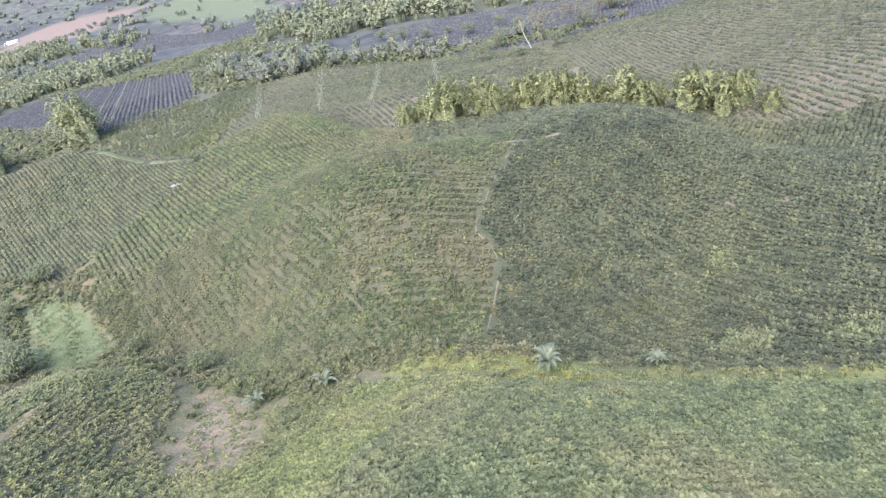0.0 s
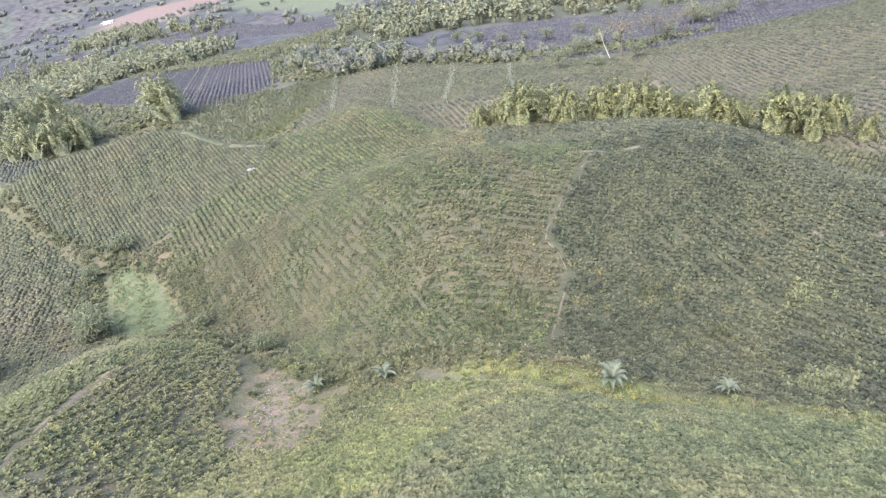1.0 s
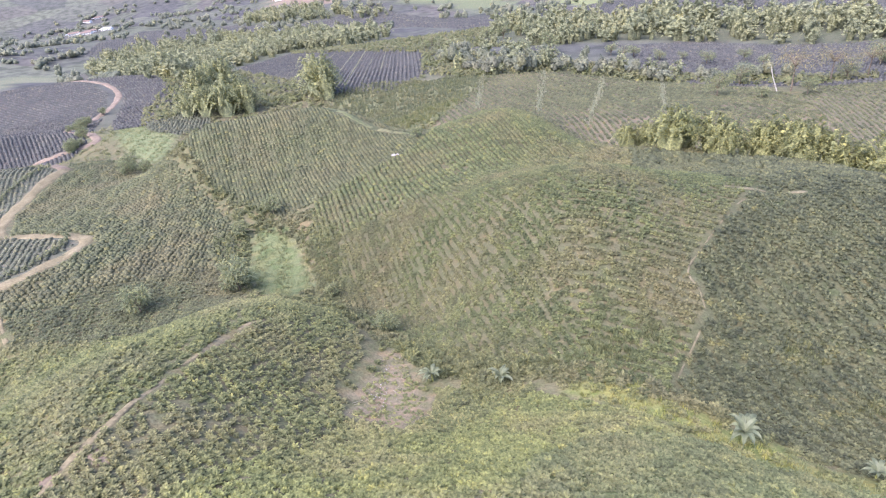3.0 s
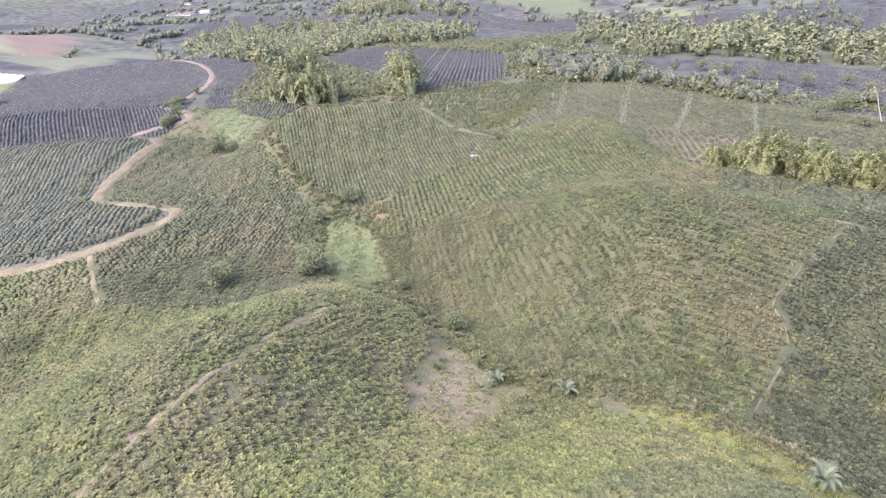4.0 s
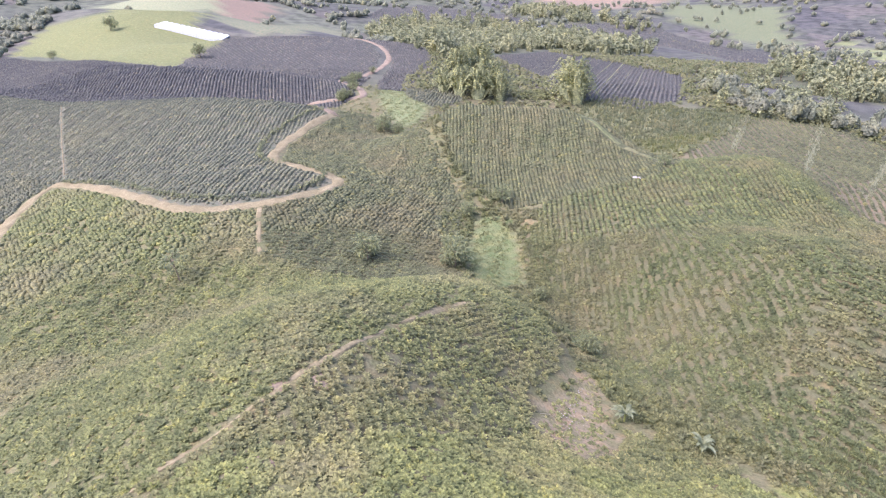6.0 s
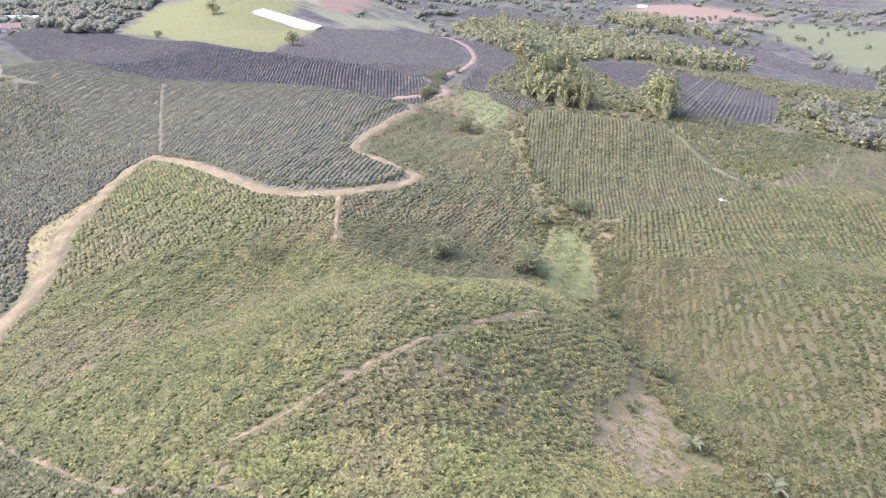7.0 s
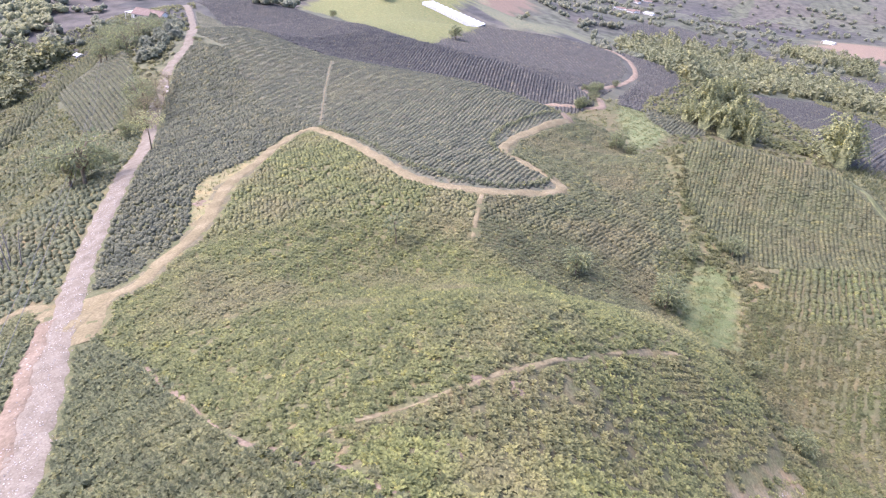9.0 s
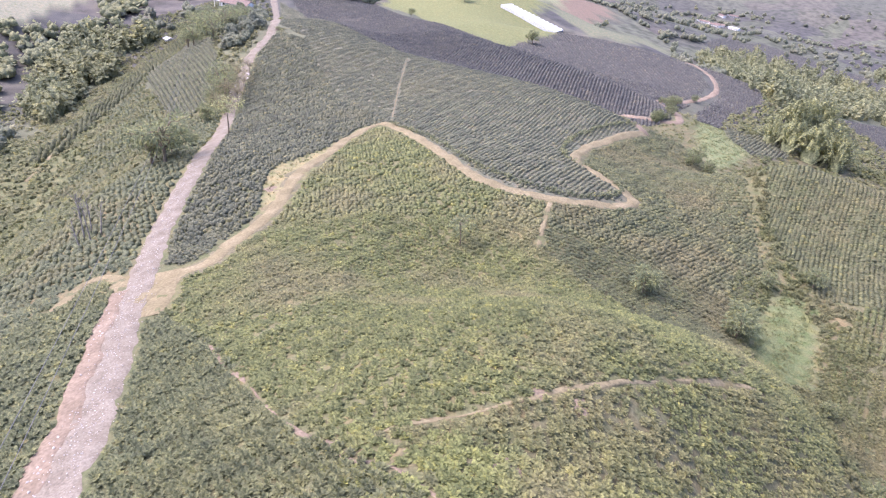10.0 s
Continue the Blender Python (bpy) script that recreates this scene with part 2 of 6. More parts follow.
FIELDS = {
    "dark_hill": [(-0.9, 48), (-0.2, 53.3), (0.5, 56.5), (1.3, 60), (0.5, 63), (-1.1, 64.8), (-0.4, 67.7), (1.1, 71.8), (3.2, 78), (6.3, 86), (0, 93), (-12, 104), (-16, 122), (8, 122), (18, 121), (32, 119), (48, 112), (60, 104), (75, 97), (95, 90), (140, 66), (120, 30), (60, 29), (42, 32), (30, 36), (24, 38.5), (17, 41.5), (8, 45)],
    "main_hill": [(-0.9, 48), (-0.2, 53.3), (0.5, 56.5), (1.3, 60), (0.5, 63), (-1.1, 64.8), (-0.4, 67.7), (1.1, 71.8), (3.2, 78), (6.3, 86), (0, 93), (-12, 104), (-16, 122), (-22, 129), (-34, 139), (-47, 141), (-62, 130), (-60, 110), (-66, 98), (-72, 88), (-66, 78), (-51, 61), (-40, 54), (-32, 51), (-26, 46.5), (-12, 47)],
    "main_east": [(-0.9, 48), (-0.2, 53.3), (0.5, 56.5), (1.3, 60), (0.5, 63), (-1.1, 64.8), (-0.4, 67.7), (1.1, 71.8), (3.2, 78), (6.3, 86), (6, 90), (-14, 86), (-18, 70), (-15, 58), (-9, 49)],
    "left_hill": [(-60, 124), (-72, 128), (-84, 136), (-100, 132), (-118, 116), (-121, 104), (-110, 96), (-99, 89), (-86, 85), (-76, 82), (-72, 88), (-66, 98), (-60, 110)],
    "near_slope": [(-8.5, 22), (-9, 26), (-8, 31.5), (-4.3, 37.2), (1, 39), (9, 38), (17, 38.3), (24, 35.6), (30, 33), (42, 28.5), (60, 25.5), (110, 25), (100, -15), (40, -25), (0, -16), (-18, -6), (-14, 10)],
    "back_slope": [(0, -17), (40, -26), (102, -16), (120, -70), (0, -75), (-60, -66), (-38, -49), (-4, -46), (-4, -27)],
    "yellow_slope": [(-39.5, 1), (-37, 2), (-34.8, 9.5), (-33.3, 14.2), (-31, 21.2), (-29, 29), (-30, 33.6), (-23, 35.4), (-25, 44), (-19, 43.6), (-10, 43.4), (-2, 42), (1, 39.5), (-4.3, 37.2), (-8, 31.5), (-9, 26), (-8.5, 22), (-14, 10), (-18, -6), (-29, 5)],
    "spur_face": [(-39.5, 1), (-40, 8.2), (-40.8, 11.8), (-41.8, 15.5), (-42.8, 20.5), (-44.2, 26), (-45.5, 31), (-46.8, 38.5), (-46.5, 43), (-51, 54), (-47, 57), (-40, 51), (-36, 46), (-34, 37.5), (-30, 33.6), (-29, 29), (-31, 21.2), (-33.3, 14.2), (-34.8, 9.5), (-37, 2)],
    "spur": [(-39.8, 1), (-38.8, -2), (-47.8, -6.6), (-63, -12.6), (-78, -22), (-85.1, -19.2), (-94.9, -12.4), (-113.4, -4.5), (-136, 4.2), (-161, 18.5), (-163, 23), (-145.7, 27.5), (-123, 29.8), (-112.4, 31.8), (-105.6, 37), (-102, 43), (-94, 38.3), (-87, 34.6), (-81.7, 36.4), (-77.3, 38.1), (-71.3, 41.8), (-67, 43.5), (-62, 50), (-58, 57), (-51, 54), (-46.5, 43), (-46.8, 38.5), (-45.5, 31), (-44.2, 26), (-42.8, 20.5), (-41.8, 15.5), (-40.8, 11.8), (-40, 8.2)],
    "valley_field": [(-87, 34.6), (-94, 38.3), (-102, 43), (-101.8, 54), (-104, 61), (-107.5, 63), (-119, 61), (-127.5, 60.2), (-141.5, 69.8), (-152, 83), (-164, 101), (-176, 111), (-164, 120), (-152, 116), (-138, 104), (-120, 97), (-100, 88), (-82, 76), (-73, 65), (-62, 57.5), (-58, 57), (-62, 50), (-67, 43.5), (-71.3, 41.8), (-77.3, 38.1), (-81.7, 36.4)],
    "front_field": [(-163, 23), (-145.7, 27.5), (-123, 29.8), (-112.4, 31.8), (-105.6, 37), (-102, 45), (-101.8, 54), (-104, 61), (-107.5, 63), (-119, 61), (-127.5, 60.2), (-141.5, 69.8), (-152, 83), (-164, 101), (-174, 98), (-178, 92), (-190, 81), (-215, 68), (-240, 57), (-254, 48), (-276, 40), (-310, 26), (-346, 26), (-412, 10), (-430, 0), (-340, 0), (-300, -2), (-275, 8), (-200, 14)],
    "wedge_field": [(-78, -23), (-102.7, -24.7), (-142, -22), (-176, -20.5), (-214, -18.7), (-262, -12), (-287, -3), (-275, 8), (-200, 14), (-163, 23), (-161, 18), (-136, 4.2), (-113.4, -4.5), (-94.9, -12.4), (-85.1, -19.2)],
    "second_field": [(-480, 0), (-412, 11), (-346, 27), (-310, 27), (-276, 41), (-254, 49), (-240, 58), (-215, 69), (-190, 82), (-180, 93), (-182, 103), (-186, 117), (-194, 131), (-204, 137), (-221, 150), (-226, 140), (-237, 126), (-262, 109), (-287, 97), (-309, 92), (-365, 87), (-430, 70), (-466, 45), (-520, 10)],
    "round_hill": [(-216, 149), (-221, 150), (-226, 140), (-237, 126), (-262, 109), (-287, 97), (-283, 99), (-322, 120), (-338, 137), (-349, 151), (-392, 180), (-384, 206), (-356, 232), (-322, 222), (-300, 219), (-283, 212), (-270, 200), (-254, 184), (-232, 161)],
    "hill_foot": [(-205, 150), (-235, 173), (-265, 205), (-283, 219), (-320, 230), (-310, 262), (-265, 240), (-225, 195), (-207, 172), (-204, 160)],
    "small_field": [(-205, 165), (-215, 195), (-190, 180), (-179, 174), (-172, 150), (-186, 150)],
    "gully_side": [(-39, -2), (-48, -6.6), (-63, -12.6), (-78, -22), (-59, -22), (-28, -23), (-10, -24), (-14, -8), (-18, -5), (-30, 4)],
    "row_field": [(-125, 218), (-150, 217), (-205, 226), (-256, 272), (-300, 330), (-323, 412), (-289, 417), (-238, 398), (-166, 358), (-126, 258)],
    "plateau_right": [(-47, 339), (-60, 350), (-20, 368), (80, 352), (200, 340), (200, 262), (34, 232), (0, 245), (-30, 275)],
    "far_plateau": [(-723, 529), (-1012, 871), (-931, 925), (-579, 706), (-625, 670), (-698, 602)],
    "far_band": [(-567, 704), (-518, 758), (-466, 823), (-258, 690), (-118, 466), (-82, 424), (-142, 428), (-332, 632), (-472, 694)],
    "far_dark": [(-150, 500), (-20, 455), (100, 420), (210, 520), (60, 700), (-120, 760), (-225, 600)],
    "back_hill": [(-92, 258), (-88, 223), (-84, 199), (-80, 176), (-78, 160), (-66, 148), (-45, 147), (-20, 142), (10, 142), (30, 150), (31, 172), (20, 220), (-10, 262), (-40, 282), (-80, 280)],
    "east_hill": [(20, 150), (40, 128), (56, 100), (75, 90), (110, 84), (180, 80), (240, 100), (240, 260), (120, 268), (30, 232), (22, 215), (31, 170)],
    "left_near": [(-5, -26), (-28, -23.2), (-43, -22), (-59, -22), (-84, -24), (-89, -27), (-92, -31), (-87.4, -35), (-79.6, -38), (-68, -43), (-40, -48), (-5, -45)],
    "left_mid": [(-88, -25), (-120, -24), (-176, -20.5), (-214, -19), (-214, -34), (-176, -36), (-140, -44), (-110, -54), (-80, -58), (-40, -64), (-20, -60), (-40, -48), (-68, -43), (-79.6, -38), (-87.4, -35), (-92, -31)],
    "terrace_left": [(-216, -31), (-230, -42.5), (-268, -52), (-308, -60.5), (-350, -51), (-376, -46), (-330, -34), (-274, -27), (-242, -23.8)],
    "hedge_left": [(-212, -74), (-242, -71), (-262, -68), (-281, -62.5), (-300, -60), (-345, -54), (-385, -48.5), (-389, -58), (-346, -71), (-293, -75), (-267, -78), (-245, -80), (-213, -82)],
    "mid_left": [(-205, -62), (-258, -66), (-305, -71), (-296, -60), (-262, -53), (-230, -45), (-214, -38), (-190, -44), (-150, -52), (-140, -60)],
}


def inside(x, y, poly):
    hit = np.zeros(x.shape, bool)
    n = len(poly)
    for i in range(n):
        (x0, y0), (x1, y1) = poly[i], poly[(i + 1) % n]
        if y0 == y1:
            continue
        hit ^= ((y0 > y) != (y1 > y)) & (x < (x1 - x0) * (y - y0) / (y1 - y0) + x0)
    return hit


def off_line(x, y, line):
    best = np.full(x.shape, 1e9)
    for (x0, y0), (x1, y1) in zip(line, line[1:]):
        dx, dy = x1 - x0, y1 - y0
        u = np.clip(((x - x0) * dx + (y - y0) * dy) / (dx * dx + dy * dy), 0, 1)
        best = np.minimum(best, np.hypot(x - x0 - u * dx, y - y0 - u * dy))
    return best


def smooth_line(line, step):
    """Catmull-Rom through the points, resampled about every step metres."""
    p = [np.array(q, float) for q in line]
    p = [2 * p[0] - p[1]] + p + [2 * p[-1] - p[-2]]
    out = []
    for a, b, c, d in zip(p, p[1:], p[2:], p[3:]):
        n = max(2, int(np.linalg.norm(c - b) / step))
        for k in range(n):
            t = k / n
            out.append(0.5 * (2 * b + (c - a) * t + (2 * a - 5 * b + 4 * c - d) * t * t + (3 * b - a - 3 * c + d) * t ** 3))
    out.append(p[-2])
    return np.array(out)


VERGE = [(x, y - 2.3) for x, y in ROAD if -95 < x]
TRACK_SIDE = BRANCH[1:8]
WAYS = [(TRACK_SIDE, 2.0, 0.3), (LEFT_TRACK, 0.6, 0.4), (THIN_PATH, 0.3, 0.3), (ROAD, 2.2, 0.35), (VERGE, 0.9, 0.2), (BRANCH, 1.45, 0.4), (BRANCH_FAR, 1.7, 1.0), (HEDGE_CUT, 0.8, 0.4), (SIDE_PATH, 0.55, 0.2), (FIELD_PATH, 0.26, 0.08), (LOW_PATH, 0.12, 0.1), (JUNCTION, 2.0, 0.3),
        (HILL_PATH, 0.2, 0.12), (CREST_PATH, 0.35, 0.2), (LEFT_PATH, 0.9, 0.5), (SADDLE_PATH, 0.9, 0.5)]


# ---- mesh helpers ----
def mesh_of(name, verts, tris, smooth=False):
    """A mesh from arrays of vertices and of triangles or quads."""
    verts, tris = np.asarray(verts, np.float32), np.asarray(tris, np.int32)
    k = tris.shape[1]
    me = bpy.data.meshes.new(name)
    me.vertices.add(len(verts))
    me.vertices.foreach_set("co", verts.ravel())
    me.loops.add(len(tris) * k)
    me.loops.foreach_set("vertex_index", tris.ravel())
    me.polygons.add(len(tris))
    me.polygons.foreach_set("loop_start", np.arange(0, len(tris) * k, k, dtype=np.int32))
    me.polygons.foreach_set("use_smooth", np.full(len(tris), smooth))
    me.update(calc_edges=True)
    return me


def add_colors(me, name, rgb):
    at = me.attributes.new(name, "FLOAT_COLOR", "POINT")
    at.data.foreach_set("color", np.hstack([rgb, np.ones((len(rgb), 1))]).astype(np.float32).ravel())


def part(name, me, material, parent=None, label=""):
    ob = new(name, me)
    if material and not me.materials:
        me.materials.append(material)
    if parent:
        ob.parent = parent
    if label:
        ob["label"] = label
    return ob


def from_bm(name, bm, smooth=False):
    me = bpy.data.meshes.new(name)
    bm.to_mesh(me)
    bm.free()
    for p in me.polygons:
        p.use_smooth = smooth
    return me


# ---- materials ----
def material(name, rough=0.7, spec=0.3, metal=0.0):
    m = bpy.data.materials.new(name)
    m.use_nodes = True
    b = m.node_tree.nodes["Principled BSDF"]
    b.inputs["Roughness"].default_value = rough
    b.inputs["Metallic"].default_value = metal
    b.inputs["Specular IOR Level"].default_value = spec
    return m, m.node_tree.nodes, m.node_tree.links, b


def noise_node(nodes, links, scale, detail=4.0, source="Object"):
    tc = nodes.new("ShaderNodeTexCoord")
    n = nodes.new("ShaderNodeTexNoise")
    n.inputs["Scale"].default_value = scale
    n.inputs["Detail"].default_value = detail
    links.new(tc.outputs[source], n.inputs["Vector"])
    return n


def ramp(nodes, links, fac, stops):
    r = nodes.new("ShaderNodeValToRGB")
    e = r.color_ramp.elements
    while len(e) < len(stops):
        e.new(0.5)
    for k, (p, c) in zip(e, stops):
        k.position, k.color = p, (*c, 1)
    links.new(fac, r.inputs[0])
    return r.outputs[0]


def mix(nodes, links, kind, fac, a, b):
    m = nodes.new("ShaderNodeMix")
    m.data_type, m.blend_type = "RGBA", kind
    for s, v in ((m.inputs[0], fac), (m.inputs[6], a), (m.inputs[7], b)):
        if hasattr(v, "links"):
            links.new(v, s)
        elif isinstance(v, tuple):
            s.default_value = (*v, 1)
        else:
            s.default_value = v
    return m.outputs[2]


def bump(nodes, links, bsdf, height, strength, distance):
    b = nodes.new("ShaderNodeBump")
    b.inputs["Strength"].default_value = strength
    b.inputs["Distance"].default_value = distance
    links.new(height, b.inputs["Height"])
    links.new(b.outputs[0], bsdf.inputs["Normal"])


def leaf_material(name, dark, light, dry, patch=0.05, dry_at=0.62, spec=0.2, rough=0.62, plants=True, leafy=0.0):
    """Foliage: changes from plant to plant and leaf to leaf, patches of a field's size, and dry or yellowing spots."""
    m, n, l, b = material(name, rough, spec)
    geo = n.new("ShaderNodeNewGeometry")
    fac = geo.outputs["Random Per Island"]
    if plants:
        own_tone = n.new("ShaderNodeAttribute")
        own_tone.attribute_name = "tone"
        blend = n.new("ShaderNodeMix")
        blend.inputs[0].default_value = 0.6
        l.new(fac, blend.inputs[2])
        l.new(own_tone.outputs["Fac"], blend.inputs[3])
        fac = blend.outputs[0]
    warm = (min(1, light[0] * 1.38), min(1, light[1] * 1.24), light[2] * 0.98)
    own = ramp(n, l, fac, [(0.08, dark), (0.68, light), (0.95, warm)])
    big = noise_node(n, l, patch, 5.0)
    f1 = ramp(n, l, big.outputs[0], [(dry_at - 0.1, (0, 0, 0)), (dry_at + 0.1, (0.9, 0.9, 0.9))])
    mid = noise_node(n, l, patch * 7, 4.0)
    f2 = ramp(n, l, mid.outputs[0], [(0.32, (0.78, 0.8, 0.82)), (0.68, (1.24, 1.2, 1.1))])
    col = mix(n, l, "MIX", f1, own, dry)
    col = mix(n, l, "MULTIPLY", 1.0, col, f2)
    if leafy:
        fine = noise_node(n, l, leafy, 3.0)
        f3 = ramp(n, l, fine.outputs[0], [(0.3, (0.57, 0.59, 0.61)), (0.5, (1.0, 1.0, 1.0)), (0.68, (1.46, 1.44, 1.34))])
        col = mix(n, l, "MULTIPLY", 1.0, col, f3)
        bump(n, l, b, fine.outputs[0], 0.9, 0.6 / leafy)
    l.new(col, b.inputs["Base Color"])
    tr = n.new("ShaderNodeBsdfTranslucent")
    l.new(col, tr.inputs[0])
    ad = n.new("ShaderNodeMixShader")
    ad.inputs[0].default_value = 0.4 if plants else 0.48
    l.new(b.outputs[0], ad.inputs[1])
    l.new(tr.outputs[0], ad.inputs[2])
    l.new(ad.outputs[0], n["Material Output"].inputs[0])
    return m


def earth_material(name, stops, scale, grain, rough=0.95, bump_at=0.03):
    m, n, l, b = material(name, rough, 0.1)
    a = noise_node(n, l, scale, 6.0)
    g = noise_node(n, l, grain, 5.0)
    col = ramp(n, l, a.outputs[0], stops)
    f = ramp(n, l, g.outputs[0], [(0.3, (0.7, 0.7, 0.7)), (0.7, (1.25, 1.25, 1.25))])
    l.new(mix(n, l, "MULTIPLY", 1.0, col, f), b.inputs["Base Color"])
    bump(n, l, b, g.outputs[0], 0.6, bump_at)
    return m


M = {}
M["coffee_dark"] = leaf_material("coffee leaves dark", (0.112, 0.122, 0.072), (0.165, 0.178, 0.1), (0.182, 0.182, 0.096), 0.045, 0.62, leafy=4.5)
M["coffee_hill"] = leaf_material("coffee leaves blue grey", (0.07, 0.077, 0.047), (0.128, 0.137, 0.08), (0.142, 0.145, 0.08), 0.045, 0.6, leafy=4.5)
M["coffee_slope"] = leaf_material("coffee leaves of the slope", (0.13, 0.144, 0.064), (0.208, 0.224, 0.093), (0.232, 0.214, 0.112), 0.07, 0.55, leafy=4.5)
M["coffee_olive"] = leaf_material("coffee leaves olive", (0.09, 0.104, 0.052), (0.143, 0.161, 0.077), (0.17, 0.156, 0.086), 0.06, 0.55, leafy=4.5)
M["coffee_yellow"] = leaf_material("coffee leaves yellow green", (0.119, 0.131, 0.063), (0.185, 0.199, 0.089), (0.212, 0.198, 0.11), 0.07, 0.55, leafy=4.5)
M["coffee_grey"] = leaf_material("coffee leaves grey green", (0.105, 0.116, 0.074), (0.162, 0.178, 0.11), (0.182, 0.175, 0.1), 0.06, 0.58, leafy=4.5)
M["coffee_front"] = leaf_material("coffee leaves grey", (0.104, 0.11, 0.08), (0.15, 0.157, 0.112), (0.168, 0.165, 0.108), 0.035, 0.62, leafy=3)
# the blue grey is distance haze mixed into the leaf colour
M["coffee_far"] = leaf_material("coffee leaves haze tinted", (0.084, 0.083, 0.086), (0.12, 0.12, 0.118), (0.13, 0.126, 0.114), 0.03, 0.68, leafy=1.6)
M["coffee_face"] = leaf_material("coffee leaves of the spur face", (0.118, 0.128, 0.062), (0.188, 0.201, 0.092), (0.2, 0.19, 0.1), 0.09, 0.54, leafy=4.5)
M["scrub"] = leaf_material("scrub leaves", (0.098, 0.108, 0.056), (0.16, 0.17, 0.082), (0.18, 0.172, 0.095), 0.08, 0.54, leafy=4.5)
M["scrub_yellow"] = leaf_material("yellow green scrub leaves", (0.125, 0.134, 0.065), (0.2, 0.208, 0.092), (0.215, 0.2, 0.105), 0.09, 0.58, leafy=4.5)
M["pale_plant"] = leaf_material("pale tall plants", (0.20, 0.21, 0.14), (0.32, 0.33, 0.23), (0.34, 0.31, 0.22), 0.2, 0.6)
M["bamboo"] = leaf_material("bamboo leaves", (0.265, 0.278, 0.138), (0.335, 0.348, 0.17), (0.355, 0.348, 0.172), 0.07, 0.58, plants=False, leafy=2.5)
M["bamboo_green"] = leaf_material("green bamboo leaves", (0.215, 0.234, 0.135), (0.325, 0.344, 0.192), (0.345, 0.346, 0.195), 0.05, 0.58, plants=False, leafy=2)
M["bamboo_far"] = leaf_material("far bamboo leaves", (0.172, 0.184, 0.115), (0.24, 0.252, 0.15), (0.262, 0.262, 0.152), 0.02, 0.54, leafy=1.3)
M["tree"] = leaf_material("tree leaves", (0.142, 0.164, 0.096), (0.232, 0.258, 0.15), (0.252, 0.252, 0.145), 0.04, 0.62, plants=False)
# far trees: lightened and greyed so the colour carries distance haze
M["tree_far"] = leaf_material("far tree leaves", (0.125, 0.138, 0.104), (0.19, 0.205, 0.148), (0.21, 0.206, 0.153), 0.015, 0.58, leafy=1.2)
M["banana"] = leaf_material("banana leaves", (0.125, 0.145, 0.088), (0.205, 0.228, 0.14), (0.23, 0.225, 0.14), 0.3, 0.66, 0.4, 0.45, plants=False)
M["meadow"] = leaf_material("short meadow grass", (0.118, 0.135, 0.066), (0.175, 0.193, 0.092), (0.19, 0.19, 0.095), 0.25, 0.6)
M["coffee_mid"] = leaf_material("coffee leaves of the side hill", (0.093, 0.1, 0.059), (0.144, 0.153, 0.085), (0.168, 0.155, 0.09), 0.06, 0.58, leafy=4.5)
M["coffee_near"] = leaf_material("coffee leaves fresh green", (0.106, 0.122, 0.062), (0.164, 0.184, 0.093), (0.192, 0.186, 0.096), 0.06, 0.58, leafy=4.5)
M["grass"] = leaf_material("grass blades", (0.135, 0.15, 0.078), (0.205, 0.22, 0.108), (0.225, 0.212, 0.115), 0.2, 0.58)
M["gully_grass"] = leaf_material("lush gully grass", (0.17, 0.182, 0.062), (0.27, 0.278, 0.092), (0.28, 0.255, 0.11), 0.12, 0.6)
M["scrub_tree"] = leaf_material("sparse yellowish leaves", (0.15, 0.145, 0.09), (0.24, 0.225, 0.14), (0.26, 0.23, 0.15), 0.1, 0.6, plants=False)
M["straw"] = leaf_material("dry straw", (0.18, 0.142, 0.09), (0.29, 0.235, 0.155), (0.28, 0.235, 0.15), 0.4, 0.6)
M["grey_bark"] = earth_material("grey dead bark", [(0.3, (0.16, 0.145, 0.13)), (0.7, (0.30, 0.275, 0.25))], 2.0, 9.0)
M["dry_wood"] = earth_material("dry wood", [(0.3, (0.20, 0.165, 0.12)), (0.7, (0.33, 0.29, 0.23))], 2.0, 9.0)
M["bark"] = earth_material("bark", [(0.3, (0.10, 0.075, 0.05)), (0.7, (0.24, 0.20, 0.15))], 2.0, 9.0)
M["pale_bark"] = earth_material("pale bark", [(0.3, (0.32, 0.295, 0.25)), (0.7, (0.50, 0.47, 0.42))], 2.0, 9.0)
M["culm"] = earth_material("bamboo culms", [(0.3, (0.20, 0.22, 0.07)), (0.7, (0.34, 0.33, 0.13))], 2.0, 9.0)
M["stony"] = earth_material("stony road", [(0.25, (0.132, 0.111, 0.086)), (0.5, (0.172, 0.147, 0.118)), (0.8, (0.222, 0.194, 0.162))], 0.6, 4.5, bump_at=0.05)
M["dirt"] = earth_material("trodden earth", [(0.3, (0.145, 0.122, 0.072)), (0.55, (0.19, 0.158, 0.096)), (0.85, (0.235, 0.196, 0.128))], 0.35, 3.0)
M["red_earth"] = earth_material("red earth", [(0.3, (0.15, 0.116, 0.086)), (0.6, (0.205, 0.158, 0.12)), (0.85, (0.25, 0.205, 0.16))], 0.4, 3.0)
M["soil"] = earth_material("brown soil", [(0.3, (0.105, 0.096, 0.062)), (0.6, (0.14, 0.124, 0.08)), (0.85, (0.18, 0.155, 0.108))], 0.5, 3.0)
M["stone"] = earth_material("stones", [(0.3, (0.27, 0.24, 0.225)), (0.7, (0.46, 0.43, 0.41))], 1.0, 6.0)
M["white_wall"] = earth_material("white wall", [(0.3, (0.66, 0.64, 0.60)), (0.7, (0.82, 0.80, 0.77))], 0.5, 4.0, 0.8, 0.005)
M["red_roof"] = earth_material("clay roof", [(0.3, (0.145, 0.108, 0.093)), (0.7, (0.21, 0.16, 0.142))], 0.8, 5.0)
